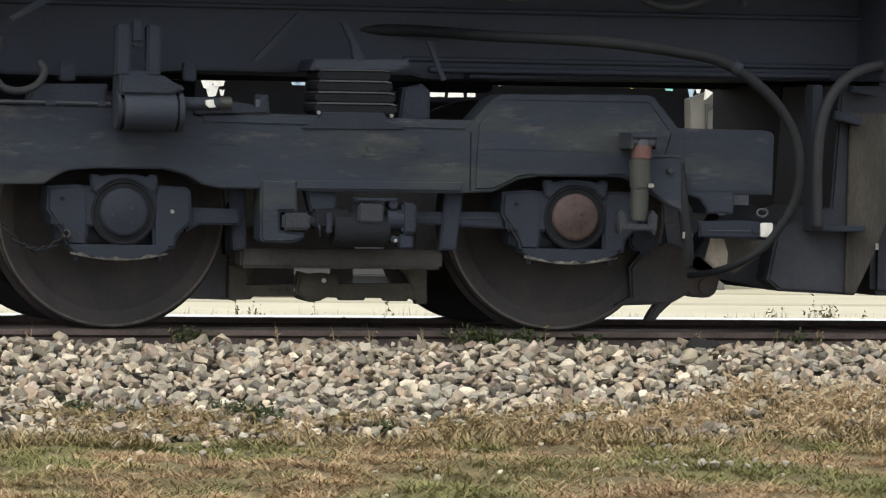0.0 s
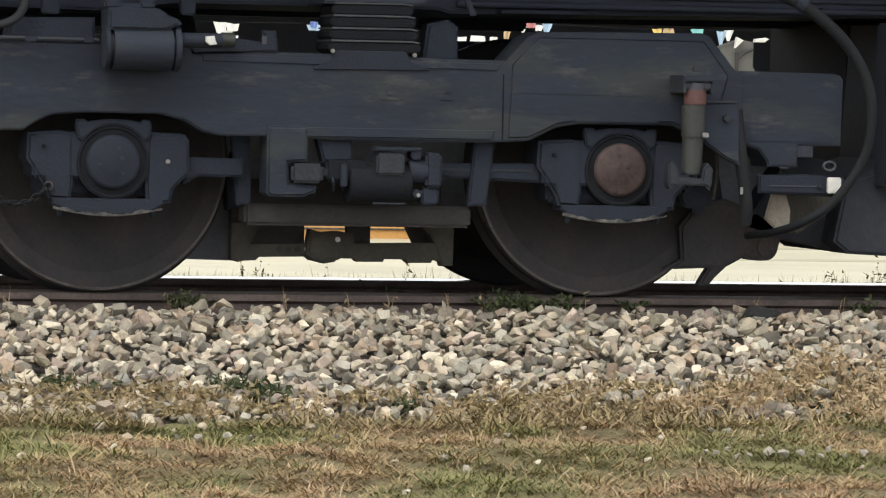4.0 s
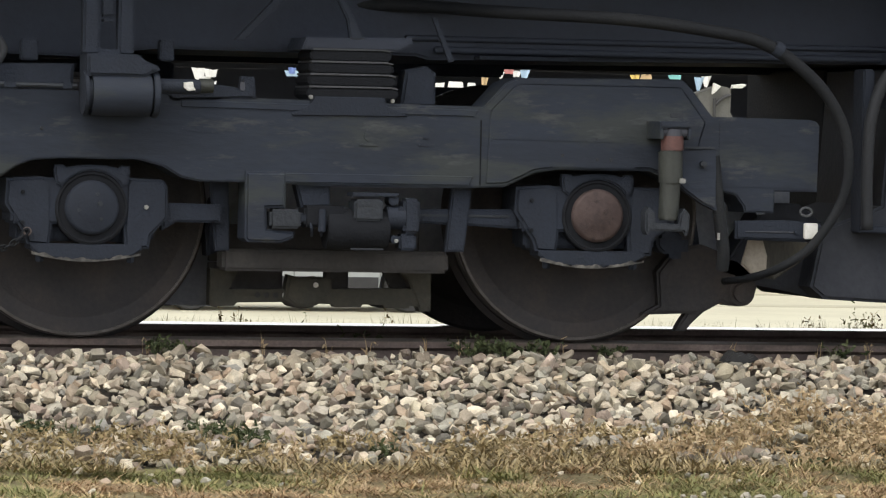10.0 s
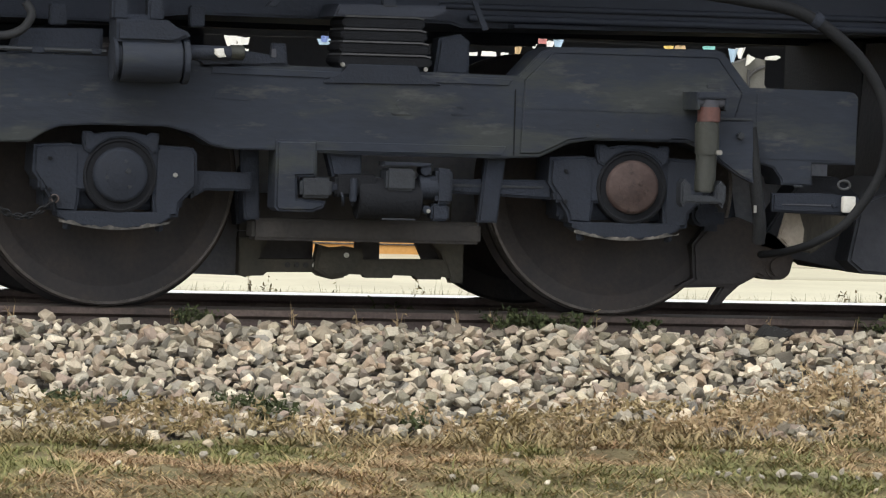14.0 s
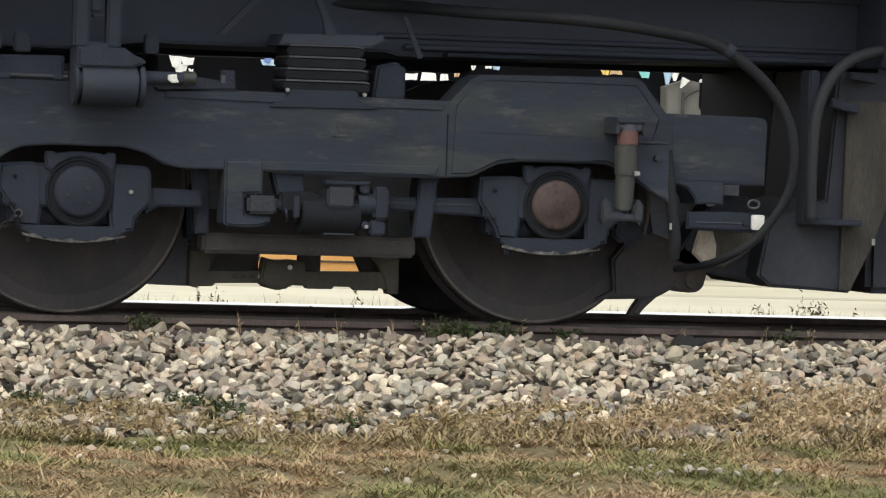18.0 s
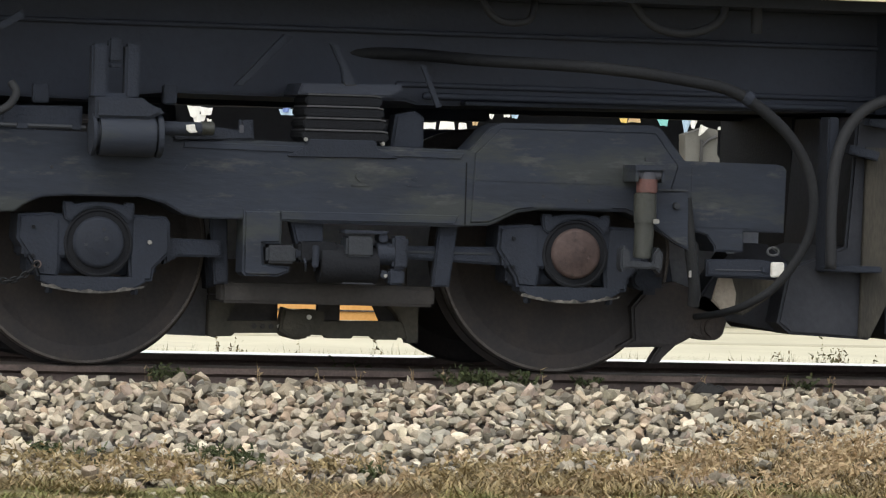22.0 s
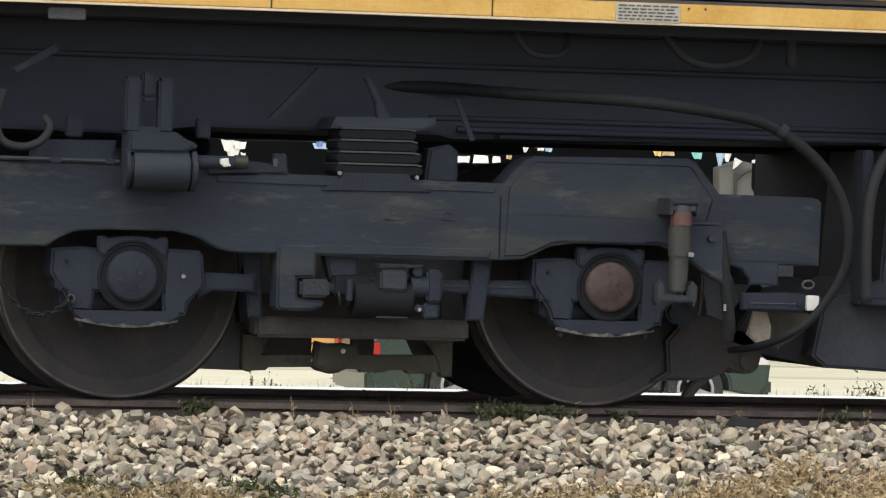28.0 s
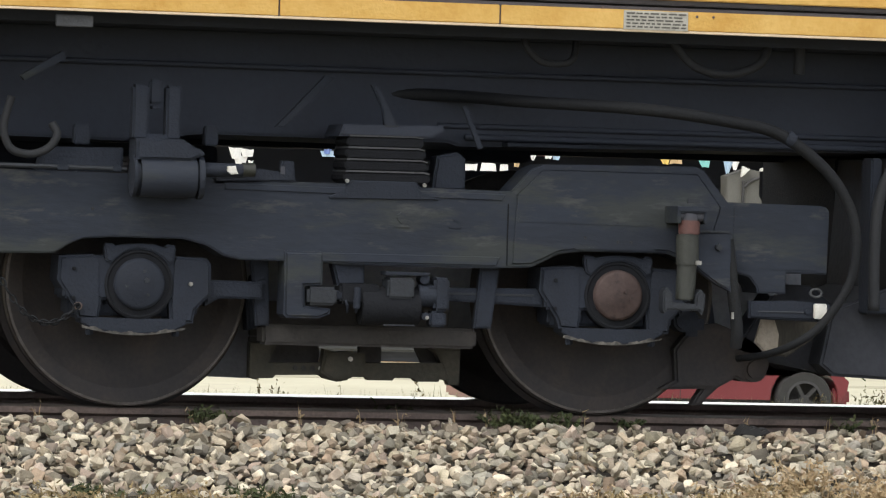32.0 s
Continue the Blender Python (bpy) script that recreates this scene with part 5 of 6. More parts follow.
def make_hoses():
    part("air_hose", tube([(0.0, -0.06, 1.40), (0.22, -0.10, 1.405), (0.40, -0.20, 1.40), (0.62, -0.44, 1.38), (1.10, -0.60, 1.36), (1.49, -0.60, 1.32), (1.73, -0.60, 1.27), (1.945, -0.60, 1.125), (2.068, -0.60, 0.955), (2.104, -0.60, 0.78), (2.078, -0.58, 0.609), (1.965, -0.55, 0.429), (1.846, -0.50, 0.337), (1.76, -0.36, 0.288), (1.70, -0.18, 0.266)], (0.027, 0.015, 0.45), n=14), DUSTHOSE, loco, "thick dusty black air hose curving down behind the truck", smooth=True)
    part("hose_clamp", rod((1.765, -0.60, 1.262), (1.80, -0.60, 1.239), 0.034, 16), CAST, loco)
    part("hose_loop", tube([(0.60, -0.42, 1.70), (0.61, -0.46, 1.62), (0.67, -0.47, 1.56), (0.76, -0.47, 1.55), (0.82, -0.46, 1.575), (0.85, -0.40, 1.66)], 0.016, n=10), RUBBER, loco, smooth=True)
    part("hose_loop", tube([(1.24, -0.44, 1.72), (1.29, -0.48, 1.64), (1.36, -0.49, 1.565), (1.47, -0.49, 1.53), (1.58, -0.49, 1.54), (1.68, -0.48, 1.59), (1.73, -0.44, 1.70)], 0.020, n=10), RUBBER, loco, smooth=True)
    part("hose_end", rod((1.86, -0.46, 1.54), (1.86, -0.46, 1.66), 0.025, 14), RUBBER, loco)
    part("hose_loop", tube([(-1.66, -0.5, 1.33), (-1.69, -0.5, 1.20), (-1.66, -0.5, 1.11), (-1.58, -0.5, 1.085), (-1.50, -0.5, 1.11), (-1.46, -0.5, 1.17), (-1.48, -0.48, 1.22)], 0.018, n=10), RUBBER, loco, smooth=True)
    part("tank_hose", tube([(2.24, -0.46, 0.50), (2.235, -0.46, 0.75), (2.25, -0.46, 0.98), (2.31, -0.46, 1.14), (2.42, -0.46, 1.24), (2.60, -0.46, 1.285), (2.9, -0.44, 1.30)], 0.026, n=12), RUBBER, loco, "hose rising beside the tank", smooth=True)
    # chain by the middle wheel
    ch = part("safety_chain", lathe(-1.335, 0.44, [(0.012, -0.42), (0.018, -0.42), (0.018, -0.40), (0.012, -0.40)], 10), RAIL, loco, "short rusty safety chain hanging before the wheel")
    n = 15
    for i in range(n):
        t = i / (n - 1)
        x = -1.345 - 0.32 * t
        z = 0.435 - 0.46 * t * (1 - t) + 0.10 * t
        a = math.atan2(-(-0.46 * (1 - 2 * t) + 0.10), 0.32)
        c, s = math.cos(a), math.sin(a)
        flat = i % 2
        ring = []
        for k in range(8):
            u, v = 0.020 * math.cos(k * math.pi / 4), 0.011 * math.sin(k * math.pi / 4)
            ring.append((x + u * c - (0 if flat else v * s), -0.425 + (v if flat else 0), z + u * s + (0 if flat else v * c)))
        part("link", tube(ring, 0.0045, n=5, steps=2, closed=True), DUSTHOSE, ch)


make_hoses()


def make_body():
    uf = part("underframe", prism([(-5.2, 1.22), (-1.1, 1.16), (-0.75, 1.20), (0.35, 1.195), (0.40, 1.18), (2.30, 1.205), (16.5, 1.22), (16.5, 1.66), (-5.2, 1.66)], -0.10, 1.61, 0.01), UNDER, loco, "black underframe with pipes and brackets")
    part("pipe_run", rod((0.3, -0.105, 1.27), (16.0, -0.105, 1.275), 0.013, 14), UNDER, uf)
    part("pipe_run", rod((0.42, -0.13, 1.222), (2.4, -0.13, 1.225), 0.015, 12), UNDER, uf)
    part("pipe_run", rod((-5, -0.12, 1.50), (16.0, -0.12, 1.51), 0.012, 12), UNDER, uf)
    part("ledge", box(0.6, 1.0, -0.20, -0.10, 1.185, 1.20, 0.003), CAST, uf)
    part("web_rib", box(-1.9, -1.86, -0.45, -0.10, 1.20, 1.66, 0.006), UNDER, uf)
    part("web_rib", box(2.55, 2.6, -0.55, -0.10, 1.2, 1.66, 0.006), UNDER, uf)
    part("brace", prism([(-0.50, 1.235), (-0.46, 1.235), (-0.245, 1.455), (-0.285, 1.465)], -0.46, -0.42, 0.004), CAST, uf)
    part("brace", prism([(-0.08, 1.43), (-0.05, 1.43), (0.045, 1.25), (-0.015, 1.245), (-0.03, 1.33)], -0.46, -0.42, 0.006), TRUCK, uf)
    part("brace", prism([(0.325, 1.35), (0.345, 1.35), (0.425, 1.17), (0.40, 1.165)], -0.47, -0.45, 0.003), CAST, uf)
    part("brace", prism([(-1.62, 1.42), (-1.60, 1.40), (-1.42, 1.50), (-1.44, 1.53)], -0.46, -0.42, 0.004), TRUCK, uf)
    part("small_bracket", box(-1.37, -1.30, -0.40, -0.34, 1.135, 1.22, 0.006), CAST, uf)
    part("small_bracket", box(-0.80, -0.74, -0.40, -0.34, 1.145, 1.23, 0.006), CAST, uf)
    part("grey_plate", box(-1.515, -1.355, -0.74, -0.715, 1.625, 1.675, 0.004), GREYTAG, uf, "small grey plate")
    part("deck", box(-5.4, 16.7, -0.77, 2.28, 1.81, 1.90, 0.005), HOOD, uf)
    part("deck_underside", box(-5.4, 16.7, -0.50, 2.0, 1.655, 1.805, 0.005), UNDER, uf)
    sill = part("side_sill", box(-5.4, 16.7, -0.775, -0.745, 1.697, 1.80, 0.004), HOOD, loco, "side sill of yellow panels over the truck")
    part("worn_lower_edge", box(-5.4, 16.7, -0.784, -0.755, 1.690, 1.701, 0.002), PALE, sill, "pale worn lower edge")
    xs = [-5.4, -3.3, -0.565, 0.405, 2.9, 5.6, 8.3, 11.0, 13.7, 16.7]
    for a, b in zip(xs, xs[1:]):
        part("sill_panel", box(a + 0.004, b - 0.004, -0.785, -0.765, 1.702, 1.785, 0.003), YELLOW, sill, "weathered yellow sill panel")
    part("deck_edge", box(-5.4, 16.7, -0.79, -0.76, 1.832, 1.88, 0.004), YELLOW, sill)
    dp = part("data_plate", box(0.955, 1.245, -0.7885, -0.780, 1.700, 1.782, 0.001), DECAL, sill, "grey stencilled data panel")
    rng = random.Random(4)
    for r in range(5):
        x = 0.967
        while x < 1.225:
            w = rng.uniform(0.012, 0.04)
            part("stencil_line", box(x, min(x + w, 1.235), -0.7905, -0.7880, 1.709 + 0.0145 * r, 1.7155 + 0.0145 * r, 0), INK, dp)
            x += w + 0.008
    for x, z in ((1.285, 1.765), (1.36, 1.765), (0.86, 1.79)):
        part("sill_bolt", rod((x, -0.79, z), (x, -0.78, z), 0.006, 8), RAIL, sill)
    for k, (y0, y1) in enumerate(((2.255, 2.285),)):
        part("far_sill", box(-5.4, 16.7, y0, y1, 1.695, 1.88, 0.004), YELLOW, loco)
    part("hood", box(-4.6, 16.0, -0.02, 1.53, 1.90, 4.55, 0.05), HOOD, loco, "plain dark hood above the deck")
    # fuel tank behind the truck, with a sloped end
    tk = part("fuel_tank", prism([(2.05, 0.25), (2.113, 0.20), (2.351, 0.188), (2.487, 0.180), (2.585, 0.39), (2.68, 0.66), (2.76, 1.0), (2.78, 1.18), (2.40, 1.18), (2.36, 0.60), (2.10, 0.50)], -0.30, 0.60, 0.012), TANK, loco, "dark reservoir behind the truck")
    part("lower_shield", prism([(1.70, 0.30), (1.852, 0.253), (1.968, 0.232), (2.173, 0.192), (2.52, 0.176), (2.52, 0.24), (2.05, 0.60), (1.90, 0.60)], -0.12, 0.10, 0.01), TANK, tk)
    part("strap", box(2.225, 2.275, -0.42, -0.28, 0.50, 1.18, 0.008), CAST, tk)
    part("strap_foot", box(2.22, 2.50, -0.42, -0.30, 0.485, 0.515, 0.006), CAST, tk)
    part("slope_plate", prism([(2.44, 1.05), (2.765, 1.05), (2.755, 0.99), (2.676, 0.66), (2.58, 0.388), (2.482, 0.188), (2.43, 0.192)], -0.325, -0.30, 0.004), DUSTPLATE, tk, "dusty sloped end plate")
    part("chip_mark", box(2.575, 2.59, -0.34, -0.334, 0.40, 0.43, 0.001), BRIGHT, tk)
    part("bracket", prism([(2.33, 1.02), (2.47, 0.99), (2.48, 1.03), (2.34, 1.06)], -0.40, -0.32, 0.006), CAST, tk)
    part("bracket", prism([(2.42, 1.15), (2.55, 1.13), (2.55, 1.16), (2.43, 1.18)], -0.40, -0.32, 0.006), CAST, tk)
    part("main_tank", box(2.62, 9.5, -0.16, 1.67, 0.175, 1.2, 0.03), TANK, loco, "long black fuel tank")
    # coloured near black for the shade beside the tank
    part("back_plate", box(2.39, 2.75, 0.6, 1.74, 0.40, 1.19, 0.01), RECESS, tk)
    # plate added to block the bright view under the end of the truck
    part("view_block", box(1.42, 2.08, 0.10, 0.22, 0.29, 0.76, 0.01), GAP, loco, "added plate that blocks the view, coloured pale against the shade")
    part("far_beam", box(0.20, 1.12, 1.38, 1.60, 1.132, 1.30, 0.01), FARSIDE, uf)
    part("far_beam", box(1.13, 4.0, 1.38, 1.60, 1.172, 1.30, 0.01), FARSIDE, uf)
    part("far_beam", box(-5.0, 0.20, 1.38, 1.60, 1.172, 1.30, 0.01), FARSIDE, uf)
    # added block that closes the gap to the road behind
    part("far_gap_closure", box(-5.0, -0.40, 1.40, 1.58, 1.00, 1.168, 0.01), FARSIDE, uf)


make_body()

# ---------------------------------------------------------------- traffic on the road behind
LANES = {"near": 31.0, "inner": 39.9, "middle": 40.5, "far": 46.0}
MOVERS = []


def paint_word(text, size, x, y, z, squeeze, material, root):
    """A painted word on the near side of a car."""
    curve = bpy.data.curves.new("lettering", "FONT")
    curve.body, curve.size, curve.extrude, curve.align_x = text, size, 0.003, "CENTER"
    word = bpy.data.objects.new("lettering", curve)
    me = bpy.data.meshes.new_from_object(word)
    bpy.data.objects.remove(word)
    me.transform(pose(x, y, z, 90, 0, 0) @ Matrix.Diagonal((squeeze, 1, 1, 1)))
    me.materials.append(material)
    ob = tagged(new("lettering", me), "painted word")
    ob.parent = root


def make_car(name, label, colour, length=4.6, wheelbase=2.75, height=1.45, radius=0.33, clearance=0.20, lower=None, style="sedan", rim=None, band=None, nose=0.06, front=None, letters=None, bumper=None, belt=0.92, band_z=0.50, band_top=0.86, word=""):
    """A vehicle that faces +x, with its origin on the road under its middle."""
    root = thing(name, 0, 0, 0, label, "truck" if style == "pickup" else "car", "traffic on the road")
    hw = 0.88
    fx, rx = wheelbase / 2 + 0.08, -wheelbase / 2 + 0.08
    x1 = length / 2 if front is None else fx + front
    x0 = x1 - length
    if style == "suv":
        belt = 1.02
    if style == "pickup":
        belt = 1.10
    tip = min(0.62, belt - 0.10)

    def arch(cx):
        return [(cx + (radius + 0.07) * math.cos(a), radius + (radius + 0.07) * math.sin(a)) for a in [radians(200 - 220 * i / 12) for i in range(13)] if radius + (radius + 0.07) * math.sin(a) >= clearance]

    body = [(x0 + 0.12, clearance)] + arch(rx) + arch(fx) + [(x1 - 0.15, clearance + nose), (x1 - 0.02, min(tip - 0.06, clearance + nose + 0.16)), (x1, tip), (x1 - 0.08, min(0.78, belt - 0.03)), (x1 - 0.9, belt), (x0 + 0.15, belt), (x0 + 0.02, belt - 0.12), (x0, 0.5)]
    b = part("body", prism(body, -hw, hw, 0.03, 3), colour, root)
    if lower:
        sill = band_z - 0.01 if band else clearance + 0.15
        part("lower_trim", prism([(rx + radius + 0.09, clearance - 0.02), (fx - radius - 0.09, clearance - 0.02), (fx - radius - 0.09, sill), (rx + radius + 0.09, sill)], -hw - 0.012, -hw + 0.02, 0.006), lower, root)
    if band:
        part("side_band", prism([(rx + radius + 0.02, band_z), (fx - radius - 0.1, band_z), (fx - radius - 0.1, band_top), (rx + radius + 0.02, band_top)], -hw - 0.008, -hw + 0.02, 0.004), band, root, "yellow side panel with lettering")
        if word:
            paint_word(word, 0.15, rx + 0.75, -hw - 0.010, band_z + 0.07, 0.72, INK, root)
        else:
            rng = random.Random(8)
            x = rx + radius + 0.3
            while x < fx - radius - 0.5:
                w = rng.uniform(0.07, 0.13)
                part("lettering_bar", box(x, x + w, -hw - 0.014, -hw - 0.006, band_z + 0.08, band_z + 0.16, 0), INK, root, "dark unreadable lettering")
                x += w + 0.04
    if letters:
        plate = part("sign_plate", box(fx - 1.28, fx - 0.75, -hw - 0.010, -hw + 0.01, 0.51, 0.63, 0.004), letters, root, "white sign plate with dark unreadable lettering")
        for k in range(5):
            part("lettering_bar", box(fx - 1.24 + 0.095 * k, fx - 1.18 + 0.095 * k, -hw - 0.014, -hw - 0.008, 0.54, 0.60, 0), INK, plate)
        paint_word("TAMPICO", 0.155, rx + 0.65, -hw - 0.004, 0.515, 0.78, letters, root)
    if style == "pickup":
        cab = [(x0 + 2.0, belt), (x1 - 1.3, belt), (x1 - 1.9, height), (x0 + 2.2, height)]
        glass = [(x0 + 2.2, belt + 0.06), (x1 - 1.55, belt + 0.06), (x1 - 1.98, height - 0.09), (x0 + 2.32, height - 0.09)]
    elif style == "suv":
        cab = [(x0 + 0.12, belt), (x1 - 1.15, belt), (x1 - 1.85, height), (x0 + 0.35, height)]
        glass = [(x0 + 0.35, belt + 0.05), (x1 - 1.4, belt + 0.05), (x1 - 1.93, height - 0.1), (x0 + 0.48, height - 0.1)]
    else:
        cab = [(x0 + 0.45, belt), (x1 - 1.15, belt), (x1 - 1.95, height), (x0 + 1.25, height)]
        glass = [(x0 + 0.85, belt + 0.04), (x1 - 1.4, belt + 0.04), (x1 - 2.02, height - 0.08), (x0 + 1.32, height - 0.08)]
    part("cabin", prism(cab, -hw + 0.12, hw - 0.12, 0.04, 3), colour, root)
    for s in (-1, 1):
        y = s * (hw - 0.12)
        part("side_window", prism(glass, y - 0.006, y + 0.006, 0.003), GLASS, root)
        part("headlight", box(x1 - 0.25, x1 - 0.01, s * (hw - 0.32), s * (hw + 0.004), 0.60, 0.72, 0.02), LAMP_CLEAR, root)
        part("tail_light", box(x0 - 0.008, x0 + 0.14, s * (hw - 0.22), s * (hw + 0.004), belt - 0.30, belt - 0.12, 0.015), LAMP_RED, root)
        part("mirror", box(x1 - 1.55, x1 - 1.40, s * (hw - 0.1), s * (hw + 0.12), belt + 0.02, belt + 0.14, 0.02), colour, root)
        part("door_seam", box(-0.02, -0.012, s * hw - 0.003, s * hw + 0.003, clearance + 0.12, belt - 0.03, 0), PLASTIC, root)
        part("door_handle", box(-0.28, -0.12, s * (hw - 0.01), s * (hw + 0.018), belt - 0.17, belt - 0.14, 0.006), PLASTIC, root)
    part("front_bumper", box(x1 - 0.2, x1 + 0.03, -hw + 0.05, hw - 0.05, clearance + nose + 0.02, clearance + nose + 0.20, 0.03), bumper or lower or colour, root)
    part("rear_bumper", box(x0 - 0.03, x0 + 0.2, -hw + 0.05, hw - 0.05, clearance + 0.05, clearance + 0.27, 0.03), letters or lower or colour, root)
    part("underbody", box(x0 + 0.5, fx + 0.1, -0.6, 0.6, clearance - 0.03, clearance + 0.3, 0.02), GAPGREY, root)
    wheels = []
    for cx in (fx, rx):
        for s in (-1, 1):
            # a wheel turns about its own centre
            prof = [(0.0, 0.07), (radius * 0.60, 0.03), (radius * 0.66, -0.10), (radius * 0.93, -0.105), (radius, -0.07), (radius, 0.07), (radius * 0.93, 0.105), (0.0, 0.10)]
            w = part("wheel", lathe(0, 0, [(r, -d * s) for r, d in prof], 32), TYRE, root, "black tyre on a bright rim")
            BASE[w.name] = Vector()
            w.location = (cx, s * (hw - 0.10), radius)
            y = s * 0.085
            spokes = [lathe(0, 0, [(radius * 0.56, y - 0.02), (radius * 0.66, y - 0.012), (radius * 0.66, y + 0.012), (radius * 0.56, y + 0.02), (radius * 0.56, y - 0.02)], 32), rod((0, y - 0.02, 0), (0, y + 0.02, 0), radius * 0.17, 14)]
            for k in range(5):
                a = 2 * math.pi * k / 5
                sp = box(radius * 0.1, radius * 0.6, y - 0.014, y + 0.014, -0.024, 0.024, 0.006)
                bmesh.ops.rotate(sp, cent=(0, 0, 0), matrix=Matrix.Rotation(a, 3, "Y"), verts=sp.verts)
                spokes.append(sp)
            part("rim", join(*spokes), rim or ALLOY, w)
            wheels.append((w, (cx, s * (hw - 0.10), radius)))
    return root, wheels, fx, rx, radius


def make_flatbed():
    """A long flatbed truck with a tall cab; faces +x, its origin on the road under its middle."""
    root = thing("flatbed_truck", 0, 0, 0, "white-cabbed flatbed truck with dark chassis and mud flaps", "truck", "traffic on the road")
    radius, fx, rx = 0.43, 2.58, -2.58
    x1, x0 = fx + 1.0, rx - 1.7
    part("chassis", box(x0 + 0.2, x1 - 0.2, -0.45, 0.45, 0.72, 0.95, 0.02), PLASTIC, root, "dark chassis rails")
    bed = part("bed", box(x0, fx - 0.75, -1.1, 1.1, 1.0, 1.16, 0.02), GREENCAR, root, "dark green flat bed")
    for k in range(9):
        x = x0 + 0.35 + 0.72 * k
        part("cross_member", box(x, x + 0.09, -1.08, 1.08, 0.88, 0.995, 0.008), PLASTIC, bed)
    part("headboard", box(fx - 0.85, fx - 0.76, -1.1, 1.1, 1.16, 2.1, 0.02), GREENCAR, root)
    cab = part("cab", prism([(fx - 0.70, 0.85), (fx + 0.55, 0.85), (x1 - 0.05, 0.70), (x1, 1.15), (x1 - 0.08, 1.75), (x1 - 0.42, 3.05), (x1 - 0.6, 3.15), (fx - 0.70, 3.15)], -1.05, 1.05, 0.05, 3), WHITE, root, "tall white cab")
    for sd in (-1, 1):
        y = sd * 1.05
        part("side_window", prism([(fx - 0.45, 1.95), (x1 - 0.30, 1.95), (x1 - 0.55, 2.65), (fx - 0.45, 2.65)], y - 0.006, y + 0.006, 0.003), GLASS, cab)
        part("mirror", box(x1 - 0.15, x1 - 0.05, sd * 1.10, sd * 1.28, 1.9, 2.35, 0.02), PLASTIC, root)
        part("step", box(fx - 0.62, fx - 0.50, sd * 0.75, sd * 1.02, 0.42, 0.85, 0.015), PLASTIC, root)
        part("fuel_tank", rod((fx - 1.9, sd * 0.78, 0.80), (fx - 0.85, sd * 0.78, 0.80), 0.22, 20, 0.02), BRIGHT, root, "grey metal fuel tank")
        for x, tilt in ((fx - 0.62, -0.05), (rx - 0.62, -0.10), (fx + 0.70, 0.10)):
            part("mud_flap", prism([(x, 0.90), (x + 0.03, 0.90), (x + 0.03 + tilt, 0.30), (x + tilt, 0.28)], sd * 0.62, sd * 1.02, 0.004), PLASTIC, root, "black rubber mud flap")
        part("headlight", box(x1 - 0.06, x1 + 0.01, sd * 0.6, sd * 0.95, 0.82, 0.98, 0.02), LAMP_CLEAR, root)
        part("tail_light", box(x0 - 0.02, x0 + 0.03, sd * 0.7, sd * 1.0, 0.92, 1.0, 0.01), LAMP_RED, root)
    part("bumper", box(x1 - 0.12, x1 + 0.08, -1.05, 1.05, 0.50, 0.74, 0.03), MIDGREY, root)
    wheels = []
    for cx in (fx, rx):
        for sd in (-1, 1):
            w = part("wheel", lathe(0, 0, [(0.0, 0.05), (radius * 0.55, 0.05), (radius * 0.60, -0.14), (radius * 0.92, -0.15), (radius, -0.11), (radius, 0.13), (radius * 0.92, 0.17), (0.0, 0.16)] if sd > 0 else [(0.0, -0.05), (radius * 0.55, -0.05), (radius * 0.60, 0.14), (radius * 0.92, 0.15), (radius, 0.11), (radius, -0.13), (radius * 0.92, -0.17), (0.0, -0.16)], 32), TYRE, root, "large black tyre on a drilled steel rim")
            BASE[w.name] = Vector()
            w.location = (cx, sd * 0.88, radius)
            y = sd * 0.15
            disc = [lathe(0, 0, [(0.0, y - 0.03), (radius * 0.24, y - 0.03), (radius * 0.26, y), (radius * 0.60, y + sd * 0.01), (radius * 0.60, y - sd * 0.03), (0.0, y - sd * 0.03)], 28)]
            part("rim", join(*disc), BRIGHT, w, "grey steel rim")
            for k in range(6):
                a = math.pi * k / 3
                part("rim_hole", rod((radius * 0.42 * math.cos(a), y - 0.045, radius * 0.42 * math.sin(a)), (radius * 0.42 * math.cos(a), y + 0.045, radius * 0.42 * math.sin(a)), 0.045, 10), PLASTIC, w)
            wheels.append((w, (cx, sd * 0.88, radius)))
    return root, wheels, fx, rx, radius


def drive(car, lane, t, x_front, speed):
    """The car passes the given place with its front wheel at t seconds; away from there it keeps to 10 m/s."""
    root, wheels, fx, rx, radius = car
    # the visible wheels stand on the near side of the car
    MOVERS.append((root, wheels, radius, LANES[lane], t, x_front - 0.27 - fx, speed))


SILVER = paint("silver_paint", 0.34, 0.36, 0.36)
WHITE = paint("white_paint", 0.76, 0.76, 0.74)
YELLOWCAR = paint("yellow_paint", 0.72, 0.44, 0.05)
CREAM = paint("pale_yellow_paint", 0.74, 0.56, 0.27)
BLUE = paint("deep_blue_paint", 0.05, 0.055, 0.22)
GREYCAR = paint("grey_paint", 0.12, 0.125, 0.14)
DARKCAR = paint("charcoal_paint", 0.035, 0.038, 0.042)
RED = paint("red_paint", 0.25, 0.03, 0.048)
UMBER = paint("dark_umber_paint", 0.05, 0.045, 0.043)
MIDGREY = paint("mid_grey_paint", 0.20, 0.205, 0.215)
# the blue darkened, for the shade on the car's lower side
SHADEBLUE = paint("shaded_blue_paint", 0.014, 0.015, 0.030)
SLATE = paint("slate_paint", 0.075, 0.078, 0.085)
MAROON = paint("maroon_paint", 0.16, 0.022, 0.03)
GREENCAR = paint("dark_green_paint", 0.03, 0.05, 0.04)

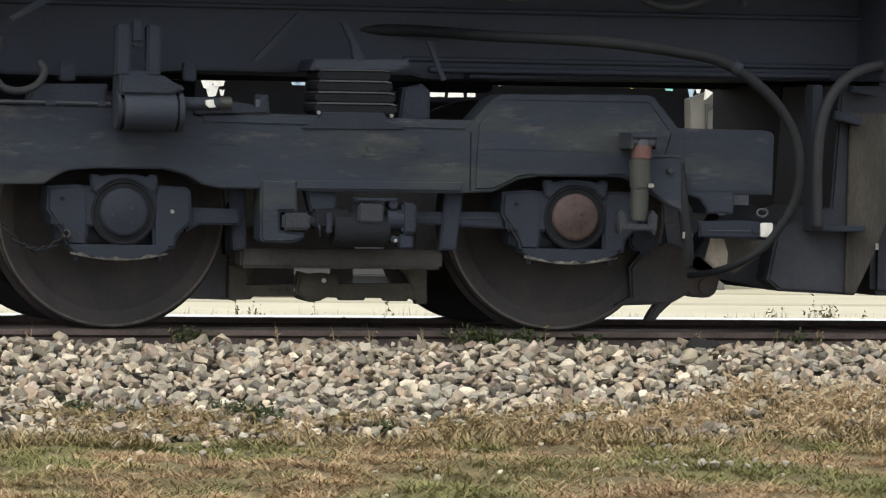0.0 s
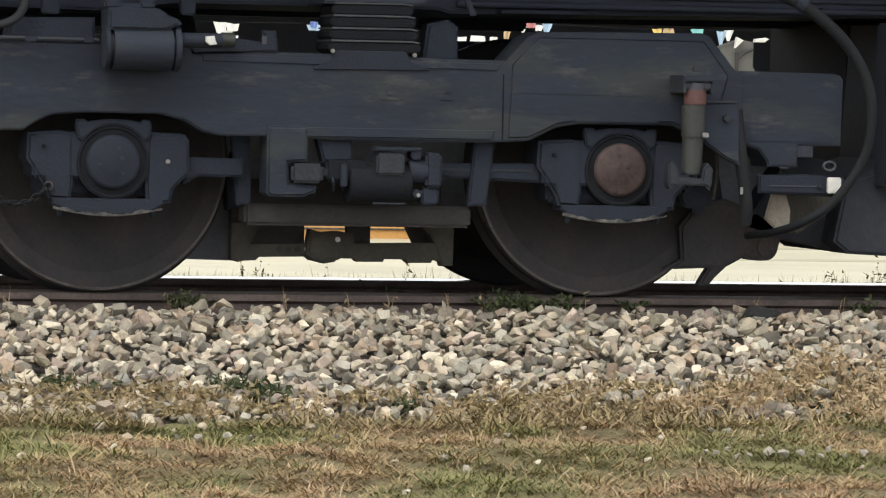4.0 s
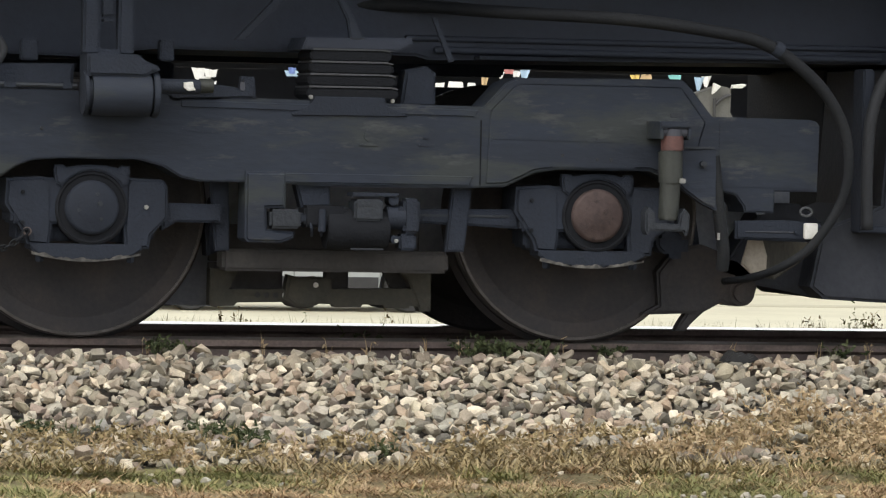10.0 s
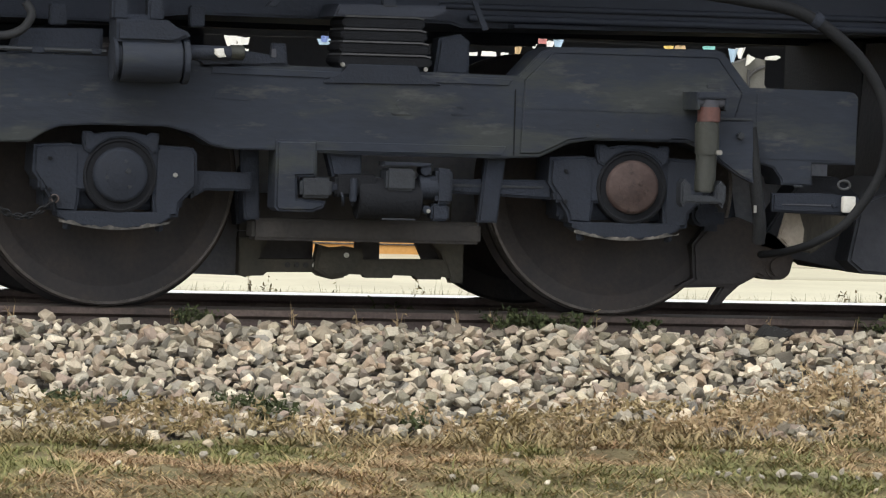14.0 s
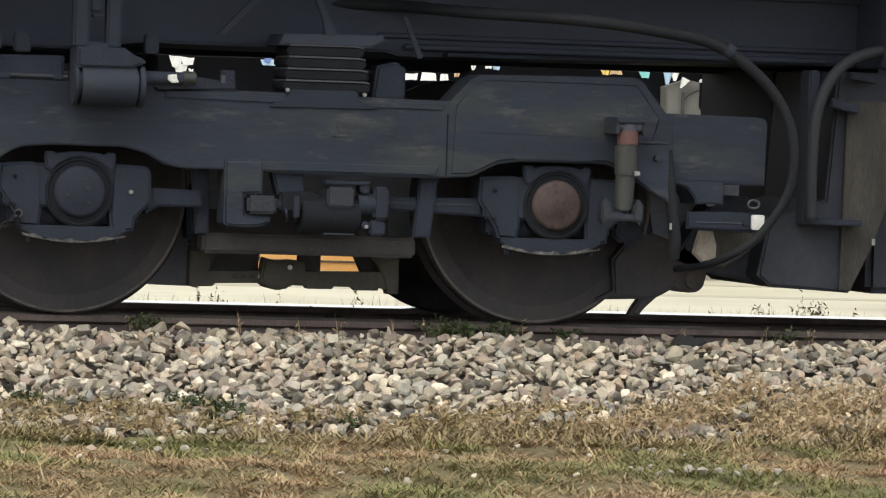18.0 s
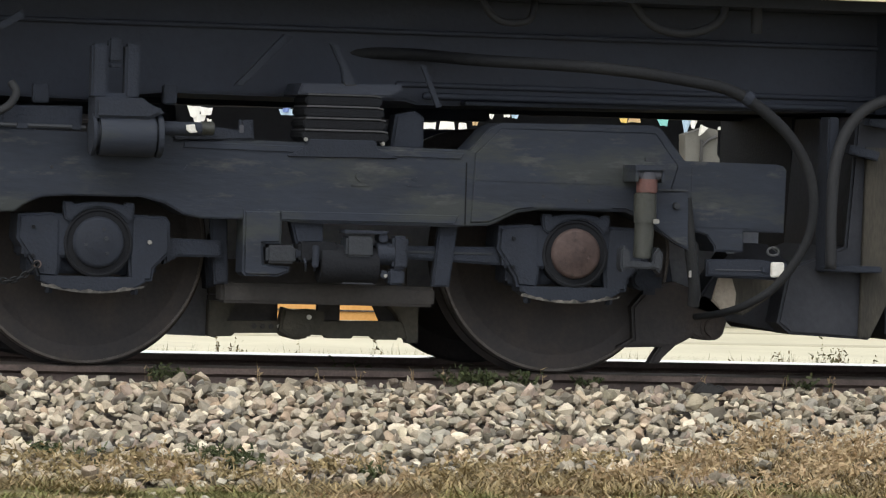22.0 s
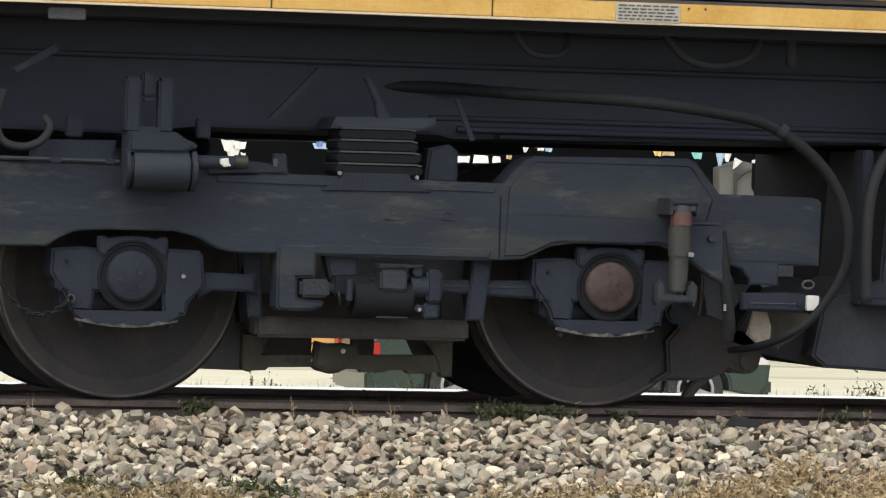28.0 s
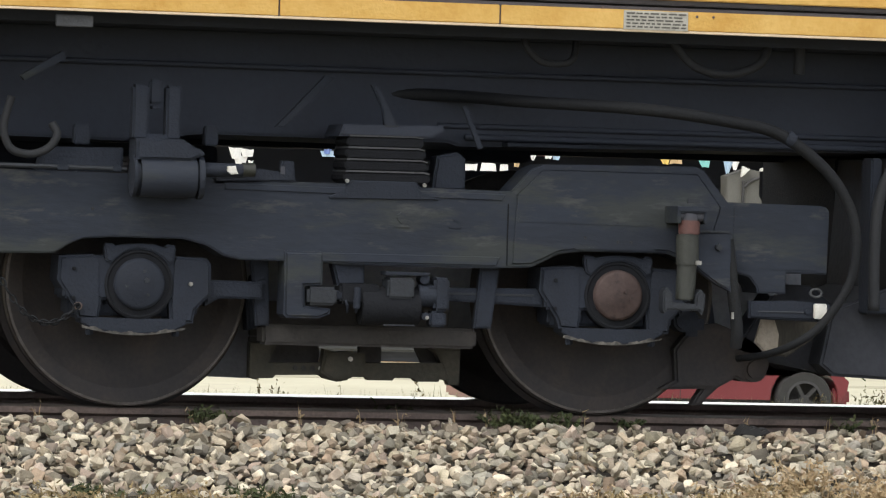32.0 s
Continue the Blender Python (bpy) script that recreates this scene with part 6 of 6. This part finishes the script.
BUFF = paint("buff_yellow_paint", 0.62, 0.36, 0.10)
drive(make_car("car", "charcoal car driving past on the far lane", DARKCAR, length=4.5), "far", 0.58, 17.9, 11.0)
drive(make_car("car", "bright yellow car with black trim driving past", YELLOWCAR, bumper=PLASTIC, rim=GREYCAR, length=3.9, wheelbase=2.48, clearance=0.22, nose=0.10, front=0.62), "middle", 1.0, 15.0, 11.7)
drive(make_car("car", "silver sedan driving past", SILVER, length=4.0, wheelbase=2.40, front=0.62), "near", 7.1, 11.29, 8.3)
drive(make_car("car", "deep blue car with a pale yellow lettered side", BLUE, lower=SHADEBLUE, band=CREAM, band_z=0.52, word="TAXI LIBRE", rim=PLASTIC, length=4.75, wheelbase=3.05, front=0.62), "near", 8.8, 12.20, 11.5)
drive(make_car("car", "pale grey car with dark sills driving past", SILVER, lower=PLASTIC, length=4.4, wheelbase=2.85, clearance=0.30), "middle", 10.5, 15.35, 10.3)
drive(make_car("pickup_truck", "slate-grey pickup truck with white rims driving past", SLATE, rim=WHITE, length=5.35, wheelbase=3.50, height=1.8, clearance=0.30, radius=0.40, nose=0.12, front=0.85, style="pickup"), "inner", 16.9, 9.62, 11.4)
drive(make_car("car", "dark car driving past on the far lane", DARKCAR, length=4.6), "far", 18.90, 17.9, 10.0)
drive(make_car("pickup_truck", "charcoal pickup truck with white lettering on its side", DARKCAR, rim=MIDGREY, length=4.35, wheelbase=2.50, height=1.75, radius=0.34, clearance=0.26, style="pickup", front=0.55, letters=WHITE), "near", 20.1, 11.93, 10.0)
drive(make_car("car", "dark umber car driving past on the far lane", UMBER, length=4.3), "far", 20.65, 17.9, 11.0)
drive(make_car("pickup_truck", "maroon high-riding pickup truck driving past", MAROON, length=5.4, wheelbase=3.50, height=1.85, radius=0.385, clearance=0.46, nose=0.12, front=0.75, style="pickup"), "middle", 21.0, 14.65, 9.7)
drive(make_car("car", "white car with a buff yellow lettered side", WHITE, band=BUFF, band_z=0.47, band_top=0.68, lower=PLASTIC, rim=PLASTIC, length=4.7, wheelbase=2.95, front=0.60), "near", 24.3, 11.57, 11.6)
drive(make_flatbed(), "near", 25.0, 11.03, 6.44)
drive(make_car("car", "dark blue-grey car driving past", GREYCAR, length=4.3, wheelbase=2.60, clearance=0.28, rim=ALLOY), "middle", 26.2, 15.0, 11.2)
drive(make_car("car", "dark green car with a pale upper side leaving along the road", GREENCAR, length=4.6, wheelbase=2.7), "near", 28.5, 15.9, 10.0)
drive(make_car("car", "mid-grey car driving past on the far lane", MIDGREY, length=4.5), "far", 29.72, 17.9, 9.1)
drive(make_car("car", "silver hatchback driving past", SILVER, length=4.0, wheelbase=2.50, front=0.58), "near", 29.9, 11.01, 9.0)
drive(make_car("car", "red car driving past with bright rims", RED, lower=PLASTIC, length=4.4, wheelbase=2.80, clearance=0.30, nose=0.12), "middle", 31.0, 14.05, 9.75)
drive(make_car("car", "low dark red roadster driving past", MAROON, length=4.2, wheelbase=2.7, front=0.52, rim=PLASTIC, belt=0.64, height=1.05), "near", 32.0, 12.08, 9.0)
drive(make_car("car", "black car driving past on the far lane", DARKCAR, length=4.5), "far", 32.0, 11.9, 10.0)

# ---------------------------------------------------------------- movement


def motions():
    for root, wheels, radius, y, t0, x0, v in MOVERS:

        def place(t):
            near = max(-1.0, min(1.0, t - t0))
            return x0 + v * near + 10.0 * (t - t0 - near)

        times = sorted({0.0, 32.0} | {round(min(32.0, max(0.0, t0 + 0.5 * k)), 3) for k in range(-5, 6)})
        walk(root, [(t, pose(place(t), y, ROAD_Z)) for t in times])
        first, last = max(1, frame(t0 - 0.8)), min(frame(32), frame(t0 + 0.8))
        turn = v / radius / FPS
        for w, c in wheels:
            rows = [((f - 1) / FPS, pose(*c) @ Matrix.Rotation(turn * (f - first), 4, "Y")) for f in range(first, last + 1)]
            if first > 1:
                rows.insert(0, (0.0, rows[0][1]))
            if last < frame(32):
                rows.append((32.0, rows[-1][1]))
            walk(w, rows)


motions()
